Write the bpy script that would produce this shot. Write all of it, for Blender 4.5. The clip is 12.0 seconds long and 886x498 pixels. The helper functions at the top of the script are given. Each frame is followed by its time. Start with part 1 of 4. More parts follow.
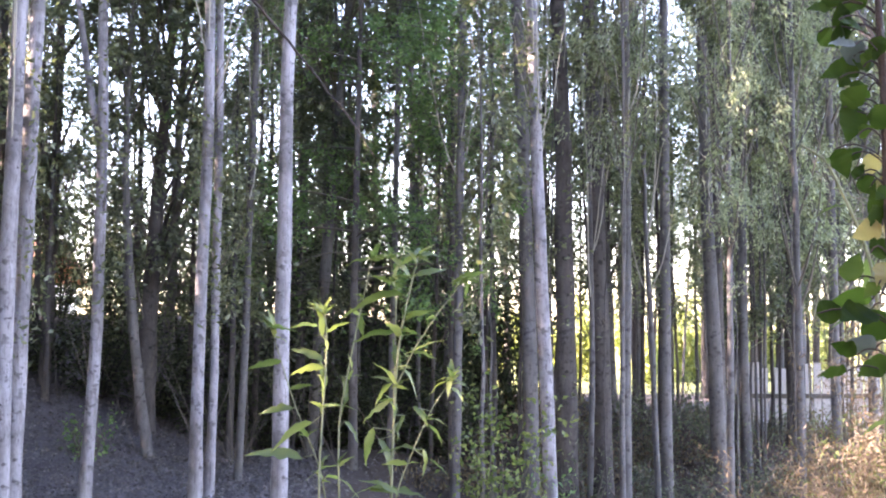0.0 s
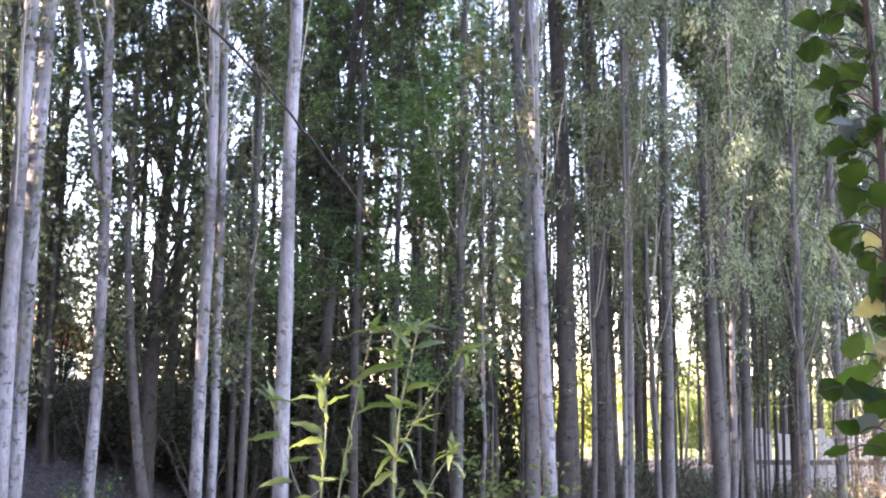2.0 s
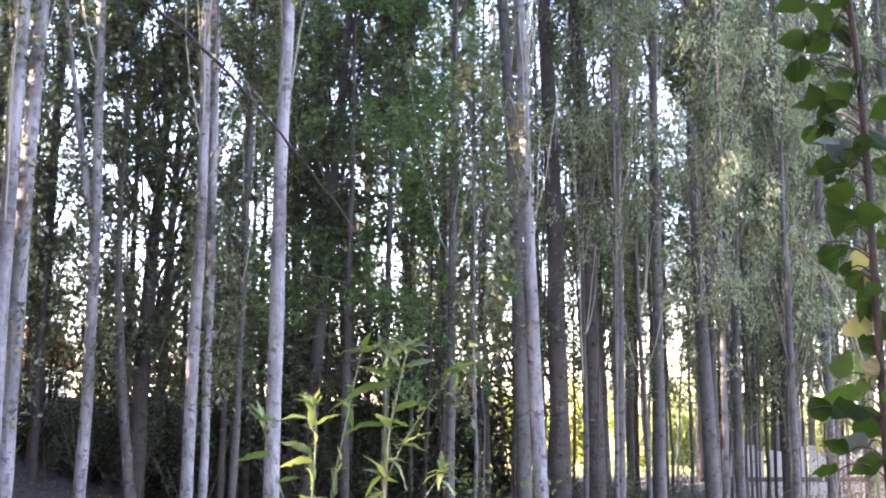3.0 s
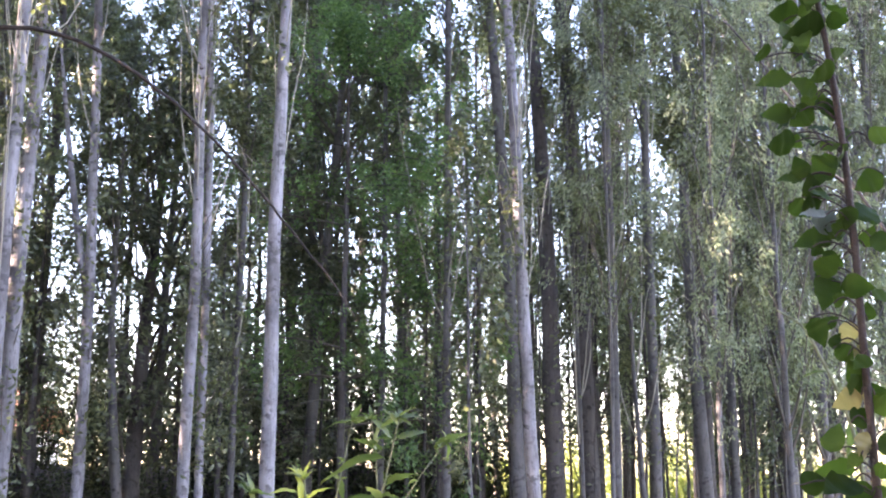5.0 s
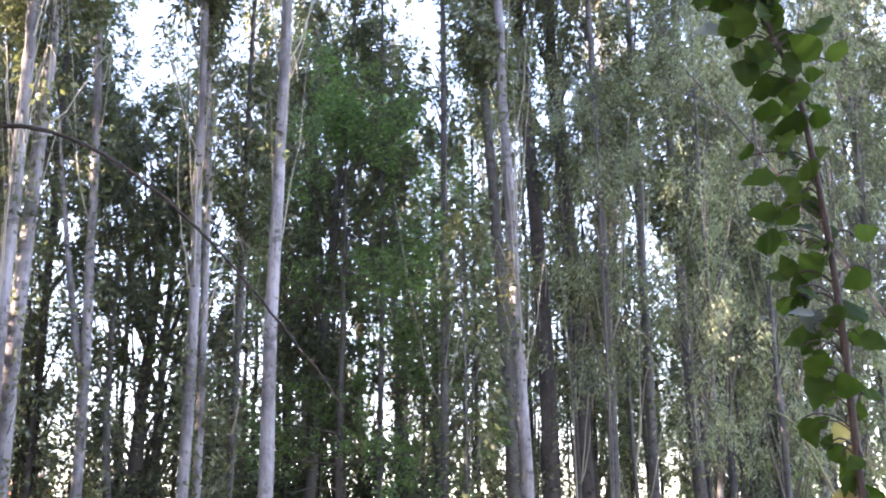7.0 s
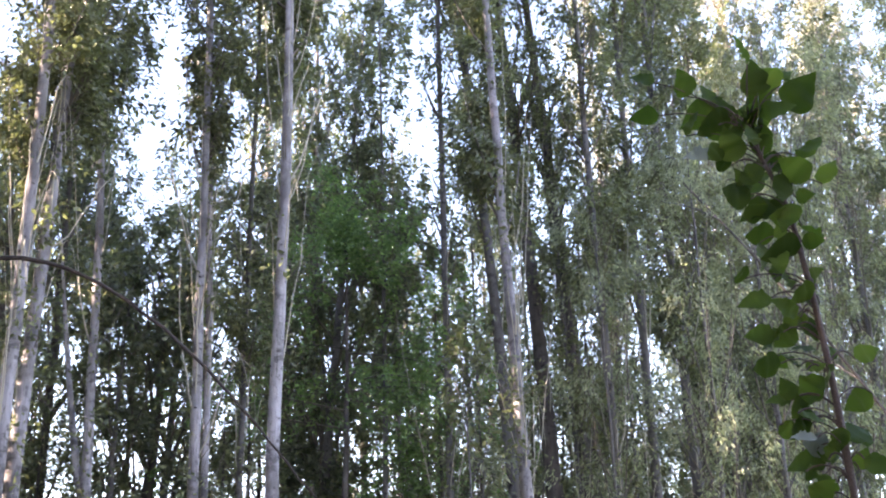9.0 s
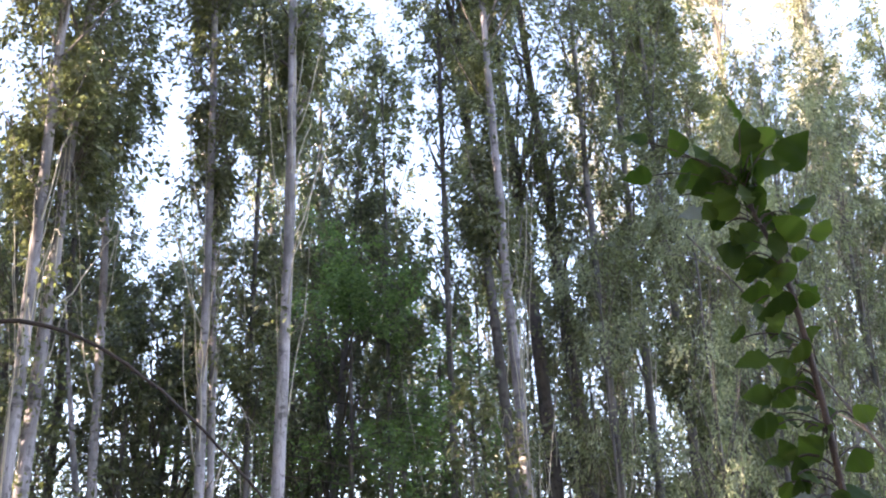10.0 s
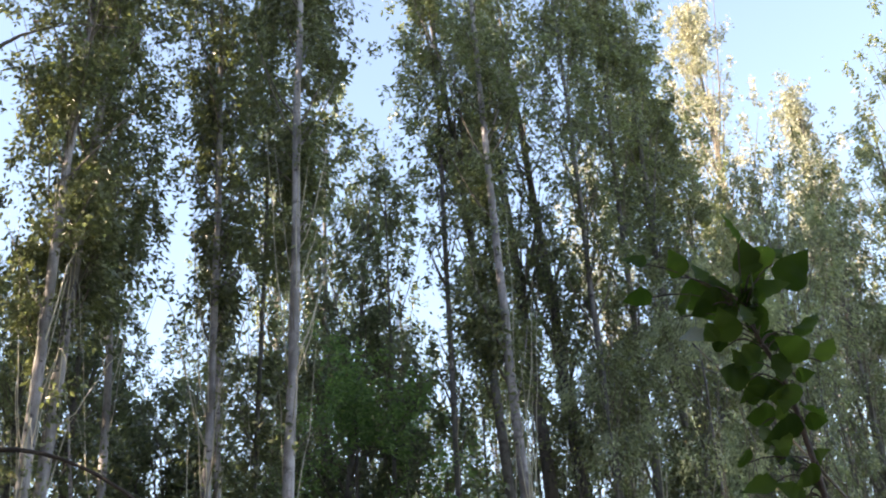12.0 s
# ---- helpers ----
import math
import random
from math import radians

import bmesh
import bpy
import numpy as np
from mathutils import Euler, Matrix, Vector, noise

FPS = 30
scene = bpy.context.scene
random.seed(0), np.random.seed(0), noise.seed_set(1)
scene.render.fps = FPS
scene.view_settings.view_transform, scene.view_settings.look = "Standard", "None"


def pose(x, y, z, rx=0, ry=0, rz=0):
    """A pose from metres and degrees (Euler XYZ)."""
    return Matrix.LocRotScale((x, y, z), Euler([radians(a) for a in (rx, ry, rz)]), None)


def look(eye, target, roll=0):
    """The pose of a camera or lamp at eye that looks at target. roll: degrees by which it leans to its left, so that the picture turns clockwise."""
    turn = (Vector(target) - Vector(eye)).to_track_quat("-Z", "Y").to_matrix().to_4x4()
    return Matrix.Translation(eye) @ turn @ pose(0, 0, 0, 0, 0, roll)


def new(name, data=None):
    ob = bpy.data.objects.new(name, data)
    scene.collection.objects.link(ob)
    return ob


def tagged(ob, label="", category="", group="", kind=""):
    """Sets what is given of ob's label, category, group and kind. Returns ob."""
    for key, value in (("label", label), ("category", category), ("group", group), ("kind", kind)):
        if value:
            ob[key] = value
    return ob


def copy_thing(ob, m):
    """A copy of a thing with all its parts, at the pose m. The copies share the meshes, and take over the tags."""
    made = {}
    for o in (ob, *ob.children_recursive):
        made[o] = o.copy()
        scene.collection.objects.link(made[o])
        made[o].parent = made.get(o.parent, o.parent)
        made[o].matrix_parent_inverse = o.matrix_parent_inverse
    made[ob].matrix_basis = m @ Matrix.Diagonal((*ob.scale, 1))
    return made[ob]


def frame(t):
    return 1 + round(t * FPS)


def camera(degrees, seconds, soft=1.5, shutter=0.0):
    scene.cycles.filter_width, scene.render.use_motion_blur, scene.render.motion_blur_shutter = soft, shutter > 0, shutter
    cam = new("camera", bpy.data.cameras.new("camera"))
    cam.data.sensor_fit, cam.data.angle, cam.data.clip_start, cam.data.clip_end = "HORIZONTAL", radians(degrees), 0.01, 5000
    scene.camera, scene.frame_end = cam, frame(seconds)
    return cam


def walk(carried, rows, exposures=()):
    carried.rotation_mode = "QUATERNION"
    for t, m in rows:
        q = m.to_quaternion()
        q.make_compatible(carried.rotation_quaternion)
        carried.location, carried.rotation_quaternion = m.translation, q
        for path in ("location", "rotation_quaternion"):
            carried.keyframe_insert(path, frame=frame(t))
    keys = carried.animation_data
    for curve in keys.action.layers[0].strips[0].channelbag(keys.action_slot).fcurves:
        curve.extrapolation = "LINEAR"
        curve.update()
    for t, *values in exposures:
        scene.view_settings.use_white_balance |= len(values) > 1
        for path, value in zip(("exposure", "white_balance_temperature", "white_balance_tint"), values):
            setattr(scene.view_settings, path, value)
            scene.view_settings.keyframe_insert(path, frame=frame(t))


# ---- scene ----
cam = camera(41.3, 12.0, soft=2.05)
EYE, TILT = 2.0, -1.0
# seconds, metres right, metres up, yaw, pitch, roll to the left
ROWS = [
    (0.0, 0.000, 0.000, 0.00, 5.00, 0.00),
    (0.5, 0.001, 0.004, 0.10, 5.97, -0.17),
    (1.0, 0.002, 0.010, 0.17, 6.87, -0.16),
    (1.5, 0.003, 0.013, 0.17, 7.57, 0.00),
    (2.0, 0.002, 0.015, 0.08, 8.10, 0.07),
    (2.5, 0.003, 0.016, -0.10, 8.53, -0.03),
    (3.0, 0.005, 0.018, -0.35, 8.94, -0.09),
    (5.0, 0.013, 0.032, -0.63, 11.99, -0.51),
    (5.5, 0.014, 0.038, -0.66, 12.76, -0.60),
    (6.0, 0.016, 0.042, -0.71, 13.55, -0.69),
    (6.5, 0.021, 0.047, -0.75, 14.61, -0.88),
    (7.0, 0.026, 0.054, -0.80, 16.02, -0.99),
    (9.0, 0.035, 0.072, -0.85, 21.59, -2.19),
    (9.5, 0.043, 0.078, -0.79, 22.89, -2.48),
    (10.0, 0.048, 0.083, -0.73, 24.20, -2.71),
    (10.5, 0.049, 0.087, -0.68, 25.41, -2.90),
    (11.0, 0.052, 0.090, -0.65, 26.72, -3.10),
    (11.5, 0.055, 0.095, -0.68, 28.20, -3.37),
    (12.0, 0.056, 0.102, -0.80, 29.62, -3.67),
]
walk(cam, [(t, pose(0, 0, EYE, TILT) @ pose(x, 0, z, 0, 0, yaw) @ pose(0, 0, 0, 90 + pitch) @ pose(0, 0, 0, 0, 0, roll)) for t, x, z, yaw, pitch, roll in ROWS],
     exposures=[(0.0, 3.59, 6600, 37), (3.0, 3.46, 6600, 37), (6.0, 3.36, 6700, 35), (9.0, 3.07, 6900, 33), (10.5, 2.68, 7050, 28), (12.0, 2.15, 7250, 20)])

# ---- light ----
SUN_AZ, SUN_EL = radians(-105), radians(17)      # clockwise from +y; low, from the side
world = bpy.data.worlds.new("sky")
scene.world = world
world.use_nodes = True
wn = world.node_tree
sky = wn.nodes.new("ShaderNodeTexSky")
sky.sky_type, sky.sun_disc, sky.sun_elevation, sky.sun_rotation = "NISHITA", False, SUN_EL, SUN_AZ
sky.air_density, sky.dust_density, sky.ozone_density = 1.0, 0.7, 0.9
wn.links.new(sky.outputs["Color"], wn.nodes["Background"].inputs["Color"])
wn.nodes["Background"].inputs["Strength"].default_value = 0.15
sun = new("sun", bpy.data.lights.new("sun", "SUN"))
sun.data.energy, sun.data.angle, sun.data.color = 5.0, radians(0.6), (1.0, 0.89, 0.70)
sun.matrix_world = look((0, 0, 0), (-math.sin(SUN_AZ) * math.cos(SUN_EL), -math.cos(SUN_AZ) * math.cos(SUN_EL), -math.sin(SUN_EL)))

# ---- materials ----


def material(name):
    m = bpy.data.materials.new(name)
    m.use_nodes = True
    t = m.node_tree
    return m, t, t.nodes["Principled BSDF"]


def node(t, kind, **inputs):
    n = t.nodes.new(kind)
    for k, v in inputs.items():
        n.inputs[k.replace("_", " ")].default_value = v
    return n


def ramp(t, fac, *stops):
    n = t.nodes.new("ShaderNodeValToRGB")
    e = n.color_ramp.elements
    e[0].position, e[0].color = stops[0][0], (*stops[0][1], 1)
    e[1].position, e[1].color = stops[-1][0], (*stops[-1][1], 1)
    for p, c in stops[1:-1]:
        s = e.new(p)
        s.color = (*c, 1)
    t.links.new(fac, n.inputs["Fac"])
    return n.outputs["Color"]


def coords(t, sx=1.0, sy=1.0, sz=1.0):
    c = t.nodes.new("ShaderNodeTexCoord")
    m = node(t, "ShaderNodeMapping")
    m.inputs["Scale"].default_value = (sx, sy, sz)
    t.links.new(c.outputs["Object"], m.inputs["Vector"])
    return m.outputs["Vector"]


def noise_tex(t, vec, scale, detail=4.0, rough=0.6):
    n = node(t, "ShaderNodeTexNoise", Scale=scale, Detail=detail, Roughness=rough)
    t.links.new(vec, n.inputs["Vector"])
    return n.outputs["Fac"]


def mixed(t, fac, a, b, mode="MIX"):
    n = t.nodes.new("ShaderNodeMix")
    n.data_type, n.blend_type = "RGBA", mode
    for v, s in ((fac, n.inputs[0]), (a, n.inputs[6]), (b, n.inputs[7])):
        if hasattr(v, "is_linked"):
            t.links.new(v, s)
        elif isinstance(v, tuple):
            s.default_value = (*v, 1)
        else:
            s.default_value = v
    return n.outputs[2]


def bumped(t, bsdf, height, strength, distance=0.01):
    b = node(t, "ShaderNodeBump", Strength=strength, Distance=distance)
    t.links.new(height, b.inputs["Height"])
    t.links.new(b.outputs["Normal"], bsdf.inputs["Normal"])


def leaf_material(name, dark, mid, light, through_light=0.45, gloss=0.45, shine=0.6):
    """Leaves: each one of its own shade, with light coming through the blade."""
    m, t, p = material(name)
    g = t.nodes.new("ShaderNodeNewGeometry")
    o = t.nodes.new("ShaderNodeObjectInfo")
    add = t.nodes.new("ShaderNodeMath")
    add.operation = "ADD"
    t.links.new(g.outputs["Random Per Island"], add.inputs[0])
    t.links.new(o.outputs["Random"], add.inputs[1])
    wrap = t.nodes.new("ShaderNodeMath")
    wrap.operation = "FRACT"
    t.links.new(add.outputs[0], wrap.inputs[0])
    col = ramp(t, wrap.outputs[0], (0.0, dark), (0.55, mid), (0.93, light), (1.0, tuple(min(1, 1.35 * c) for c in light)))
    patch = noise_tex(t, coords(t), 0.9, 2.0)
    col = mixed(t, ramp(t, patch, (0.38, (0, 0, 0)), (0.66, (1, 1, 1))), col, mixed(t, 0.45, col, light))
    t.links.new(col, p.inputs["Base Color"])
    p.inputs["Roughness"].default_value = gloss
    p.inputs["Specular IOR Level"].default_value = shine
    tr = t.nodes.new("ShaderNodeBsdfTranslucent")
    t.links.new(mixed(t, 1.0, col, (1.8, 1.92, 1.05), "MULTIPLY"), tr.inputs["Color"])
    mx = t.nodes.new("ShaderNodeMixShader")
    mx.inputs[0].default_value = through_light
    t.links.new(p.outputs[0], mx.inputs[1])
    t.links.new(tr.outputs[0], mx.inputs[2])
    t.links.new(mx.outputs[0], t.nodes["Material Output"].inputs["Surface"])
    return m


def bark_material(name, pale, grey, scar, scars=0.5, rough=0.8):
    """Smooth poplar bark: pale, with dark eye-shaped scars, cracks, blotches and a grey-green film."""
    m, t, p = material(name)
    o = t.nodes.new("ShaderNodeObjectInfo")
    big = noise_tex(t, coords(t, 1, 1, 0.5), 3.4, 5.0, 0.65)
    col = ramp(t, big, (0.36, grey), (0.60, pale))
    streak = noise_tex(t, coords(t, 26, 26, 1.8), 1.0, 5.0, 0.7)
    col = mixed(t, ramp(t, streak, (0.47, (0, 0, 0)), (0.70, (0.7, 0.7, 0.7))), col, grey)
    film = noise_tex(t, coords(t, 1, 1, 0.3), 1.3, 4.0)
    col = mixed(t, ramp(t, film, (0.52, (0, 0, 0)), (0.72, (0.45, 0.45, 0.45))), col, tuple(0.75 * g * k for g, k in zip(pale, (0.86, 0.98, 0.72))))
    # scars where branches were shed: flat dark eyes at uneven heights
    warp = node(t, "ShaderNodeTexNoise", Scale=9.0, Detail=2.0)
    flat = coords(t, 6.0, 6.0, 8.5)
    t.links.new(flat, warp.inputs["Vector"])
    off = t.nodes.new("ShaderNodeVectorMath")
    off.operation = "MULTIPLY_ADD"
    off.inputs[1].default_value = (0.16, 0.16, 0.30)
    t.links.new(warp.outputs["Color"], off.inputs[0])
    t.links.new(flat, off.inputs[2])
    eye = node(t, "ShaderNodeTexVoronoi", Scale=1.0, Randomness=1.0)
    t.links.new(off.outputs[0], eye.inputs["Vector"])
    spot = ramp(t, eye.outputs["Distance"], (0.05 + 0.10 * scars, (1, 1, 1)), (0.15 + 0.12 * scars, (0, 0, 0)))
    gate = ramp(t, noise_tex(t, coords(t), 4.3, 2.0), (0.44, (0, 0, 0)), (0.52, (0.9, 0.9, 0.9)))
    spot = mixed(t, 1.0, spot, gate, "MULTIPLY")
    brow = ramp(t, noise_tex(t, coords(t, 9, 9, 13), 1.0, 3.0, 0.55), (0.55, (0, 0, 0)), (0.62, (0.85, 0.85, 0.85)))
    gate2 = ramp(t, noise_tex(t, coords(t), 2.1, 2.0), (0.46, (0, 0, 0)), (0.54, (1, 1, 1)))
    col = mixed(t, mixed(t, 1.0, brow, gate2, "MULTIPLY"), col, tuple(0.5 * (a + b) for a, b in zip(grey, scar)))
    fine = noise_tex(t, coords(t, 30, 30, 9), 1.0, 4.0, 0.7)
    spot2 = ramp(t, fine, (0.57, (0, 0, 0)), (0.68, (0.75, 0.75, 0.75)))
    crack = noise_tex(t, coords(t, 40, 40, 2.2), 1.0, 3.0, 0.6)
    col = mixed(t, ramp(t, crack, (0.62, (0, 0, 0)), (0.70, (0.6, 0.6, 0.6))), col, scar)
    col = mixed(t, spot2, col, scar)
    col = mixed(t, spot, col, scar)
    shade = t.nodes.new("ShaderNodeMapRange")
    shade.inputs["To Min"].default_value, shade.inputs["To Max"].default_value = 0.85, 1.12
    t.links.new(o.outputs["Random"], shade.inputs["Value"])
    hsv = t.nodes.new("ShaderNodeHueSaturation")
    t.links.new(shade.outputs[0], hsv.inputs["Value"])
    t.links.new(col, hsv.inputs["Color"])
    t.links.new(hsv.outputs[0], p.inputs["Base Color"])
    p.inputs["Roughness"].default_value = rough
    bumped(t, p, mixed(t, 0.5, fine, streak), 0.6, 0.010)
    return m


def plain_material(name, a, b, scale=4.0, rough=0.8, bump=0.3, stretch=(1, 1, 1)):
    m, t, p = material(name)
    n = noise_tex(t, coords(t, *stretch), scale, 6.0, 0.65)
    f = noise_tex(t, coords(t, *stretch), scale * 9, 3.0, 0.6)
    col = mixed(t, 0.35, ramp(t, n, (0.3, a), (0.7, b)), ramp(t, f, (0.35, a), (0.65, b)))
    t.links.new(col, p.inputs["Base Color"])
    p.inputs["Roughness"].default_value = rough
    bumped(t, p, f, bump)
    return m


BARK_WHITE = bark_material("bark_white", (0.43, 0.402, 0.424), (0.16, 0.146, 0.148), (0.07, 0.06, 0.06), 0.5)
KNOT = plain_material("bark_knot", (0.030, 0.026, 0.025), (0.085, 0.075, 0.07), 40, 0.9)
BARK_GREY = bark_material("bark_grey", (0.19, 0.175, 0.17), (0.105, 0.096, 0.09), (0.045, 0.038, 0.038), 1.0)
BARK_DARK = bark_material("bark_dark", (0.15, 0.130, 0.120), (0.080, 0.068, 0.062), (0.03, 0.026, 0.025), 0.8, 0.9)
TWIG_MID = plain_material("twig_mid", (0.10, 0.085, 0.065), (0.19, 0.165, 0.13), 6)
TWIG_PALE = plain_material("twig_pale", (0.36, 0.33, 0.25), (0.54, 0.50, 0.41), 6)
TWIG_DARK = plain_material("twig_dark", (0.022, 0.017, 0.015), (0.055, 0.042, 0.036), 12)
TWIG_RED = plain_material("twig_red", (0.032, 0.021, 0.019), (0.07, 0.048, 0.042), 25)
STEM_GREEN = plain_material("stem_green", (0.16, 0.175, 0.095), (0.30, 0.315, 0.19), 20)
STRAW = plain_material("straw", (0.15, 0.115, 0.08), (0.34, 0.285, 0.205), 9)
LEAF_POPLAR = leaf_material("leaf_poplar", (0.064, 0.075, 0.046), (0.112, 0.130, 0.078), (0.202, 0.217, 0.127), 0.45, 0.32, 0.9)
LEAF_BACK = leaf_material("leaf_back", (0.063, 0.077, 0.055), (0.104, 0.125, 0.086), (0.176, 0.195, 0.132), 0.45, 0.34, 0.9)
LEAF_LOCUST = leaf_material("leaf_locust", (0.067, 0.124, 0.056), (0.115, 0.200, 0.090), (0.198, 0.305, 0.130), 0.5, 0.38)
LEAF_WILLOW = leaf_material("leaf_willow", (0.127, 0.147, 0.107), (0.212, 0.232, 0.171), (0.317, 0.339, 0.250), 0.5, 0.36, 0.9)
# thicket leaves darkened: the deep shade under the trees sits in their colour
LEAF_THICKET_SHADE = leaf_material("leaf_thicket_shade", (0.039, 0.048, 0.034), (0.064, 0.076, 0.052), (0.106, 0.121, 0.075), 0.25, 0.8, 0.15)
# poplar leaves paled to cream, as low sun would colour them
LEAF_SUNLIT = leaf_material("leaf_sunlit", (0.18, 0.180, 0.145), (0.275, 0.275, 0.228), (0.40, 0.395, 0.33), 0.22, 0.4)
LEAF_WEED = leaf_material("leaf_weed", (0.060, 0.092, 0.030), (0.110, 0.150, 0.050), (0.24, 0.275, 0.11), 0.45)
LEAF_SHOOT = leaf_material("leaf_shoot", (0.017, 0.035, 0.007), (0.027, 0.053, 0.011), (0.050, 0.085, 0.017), 0.40, 0.6, 0.12)
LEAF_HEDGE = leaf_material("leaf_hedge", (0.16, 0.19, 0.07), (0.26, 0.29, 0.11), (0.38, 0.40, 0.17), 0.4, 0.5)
LEAF_SILVER = leaf_material("leaf_silver", (0.08, 0.10, 0.105), (0.12, 0.15, 0.15), (0.17, 0.20, 0.20), 0.2, 0.5)
LEAF_YELLOW = leaf_material("leaf_yellow", (0.19, 0.155, 0.06), (0.27, 0.22, 0.095), (0.33, 0.28, 0.14), 0.4)
LEAF_DRY = leaf_material("leaf_dry", (0.08, 0.05, 0.036), (0.15, 0.10, 0.07), (0.26, 0.20, 0.14), 0.3, 0.75)
LITTER = leaf_material("leaf_litter", (0.07, 0.060, 0.059), (0.115, 0.100, 0.099), (0.20, 0.178, 0.178), 0.1, 0.8)
PLASTER = plain_material("plaster", (0.62, 0.54, 0.46), (0.74, 0.66, 0.58), 1.5)
ROOF_TILE = plain_material("roof_tile", (0.30, 0.13, 0.095), (0.44, 0.21, 0.13), 3, stretch=(1, 4, 4))
# pale paint, lightened further for sunlight that the trees keep off the fence
PAINT_PALE_SUNLIT = plain_material("paint_pale_sunlit", (0.62, 0.56, 0.53), (0.82, 0.77, 0.74), 5, stretch=(6, 6, 1))
WOOD_OLD = plain_material("wood_old", (0.11, 0.09, 0.075), (0.22, 0.19, 0.16), 6, stretch=(1, 8, 8))
DARK_GLASS, _t, _p = material("dark_glass")
_p.inputs["Base Color"].default_value, _p.inputs["Roughness"].default_value = (0.02, 0.025, 0.03, 1), 0.08


def ground_material():
    """Trodden earth with litter; dry yellow-green grass from the wood's far edge on."""
    m, t, p = material("ground")
    big = noise_tex(t, coords(t), 0.6, 5.0)
    fine = noise_tex(t, coords(t), 14.0, 6.0, 0.7)
    earth = mixed(t, 0.5, ramp(t, big, (0.3, (0.050, 0.034, 0.025)), (0.7, (0.098, 0.070, 0.054))), ramp(t, fine, (0.35, (0.022, 0.015, 0.012)), (0.7, (0.135, 0.100, 0.080))))
    dust = mixed(t, 0.5, ramp(t, big, (0.3, (0.085, 0.072, 0.074)), (0.7, (0.150, 0.130, 0.134))), ramp(t, fine, (0.35, (0.055, 0.047, 0.047)), (0.7, (0.165, 0.145, 0.148))))
    tuft = noise_tex(t, coords(t), 2.2, 6.0, 0.7)
    grass = mixed(t, ramp(t, big, (0.35, (0, 0, 0)), (0.65, (1, 1, 1))), ramp(t, tuft, (0.35, (0.13, 0.17, 0.035)), (0.7, (0.30, 0.33, 0.07))), (0.36, 0.36, 0.11))
    c = t.nodes.new("ShaderNodeTexCoord")
    s = t.nodes.new("ShaderNodeSeparateXYZ")
    t.links.new(c.outputs["Object"], s.inputs[0])
    r = t.nodes.new("ShaderNodeMapRange")
    r.inputs["From Min"].default_value, r.inputs["From Max"].default_value = 36.0, 41.0
    t.links.new(s.outputs["Y"], r.inputs["Value"])
    bank = t.nodes.new("ShaderNodeMapRange")
    bank.inputs["From Min"].default_value, bank.inputs["From Max"].default_value = -0.5, -3.5
    t.links.new(s.outputs["X"], bank.inputs["Value"])
    earth = mixed(t, ramp(t, mixed(t, 0.35, bank.outputs[0], tuft), (0.3, (0, 0, 0)), (0.6, (1, 1, 1))), earth, dust)
    edge = mixed(t, 0.4, r.outputs[0], tuft)
    t.links.new(mixed(t, ramp(t, edge, (0.35, (0, 0, 0)), (0.55, (1, 1, 1))), earth, grass), p.inputs["Base Color"])
    p.inputs["Roughness"].default_value = 0.95
    bumped(t, p, fine, 0.8, 0.03)
    return m


GROUND = ground_material()

# ---- mesh helpers ----


def as_mesh(name, verts, faces, mat, smooth=False):
    me = bpy.data.meshes.new(name)
    if isinstance(faces, np.ndarray):
        k = faces.shape[1]
        me.vertices.add(len(verts))
        me.vertices.foreach_set("co", np.asarray(verts, np.float32).ravel())
        me.loops.add(faces.size)
        me.loops.foreach_set("vertex_index", faces.astype(np.int32).ravel())
        me.polygons.add(len(faces))
        me.polygons.foreach_set("loop_start", np.arange(len(faces), dtype=np.int32) * k)
        me.update(calc_edges=True)
        me.validate()
    else:
        me.from_pydata([tuple(v) for v in verts], [], faces)
    if smooth:
        me.polygons.foreach_set("use_smooth", np.ones(len(me.polygons), bool))
    me.materials.append(mat)
    return me


def part_of(name, me, parent, label="", kind=""):
    ob = new(name, me)
    ob.parent = parent
    return tagged(ob, label=label, kind=kind)


def thing(name, where, label, category, group="", kind=""):
    ob = new(name)
    ob.matrix_world = pose(*where)
    return tagged(ob, label, category, group, kind)


def unit(v):
    return v / np.maximum(np.linalg.norm(v, axis=-1, keepdims=True), 1e-9)


def tube(path, radii, n=8, rng=None, rough=0.0):
    """A closed, tapered tube along a path: vertices and quads."""
    path, radii = np.asarray(path, float), np.asarray(radii, float)
    k = len(path)
    t = unit(np.gradient(path, axis=0))
    ref = np.array([0.31, 0.95, 0.05]) if abs(t[:, 2]).mean() > 0.5 else np.array([0.05, 0.1, 1.0])
    u = unit(np.cross(t, ref))
    w = np.cross(t, u)
    a = np.arange(n) * 2 * np.pi / n
    r = radii[:, None] * np.ones((k, n))
    if rng is not None:
        r = r * (1 + rough * rng.normal(0, 1, (k, n)))
    v = path[:, None] + r[..., None] * (np.cos(a)[None, :, None] * u[:, None] + np.sin(a)[None, :, None] * w[:, None])
    i = np.arange(k - 1)[:, None] * n
    j = np.arange(n)[None]
    f = np.stack([i + j, i + (j + 1) % n, i + n + (j + 1) % n, i + n + j], -1).reshape(-1, 4)
    return v.reshape(-1, 3), f


def joined(pieces):
    """Several (vertices, faces) as one."""
    vs, fs, at = [], [], 0
    for v, f in pieces:
        vs.append(v)
        fs.append(f + at)
        at += len(v)
    return np.concatenate(vs), np.concatenate(fs)


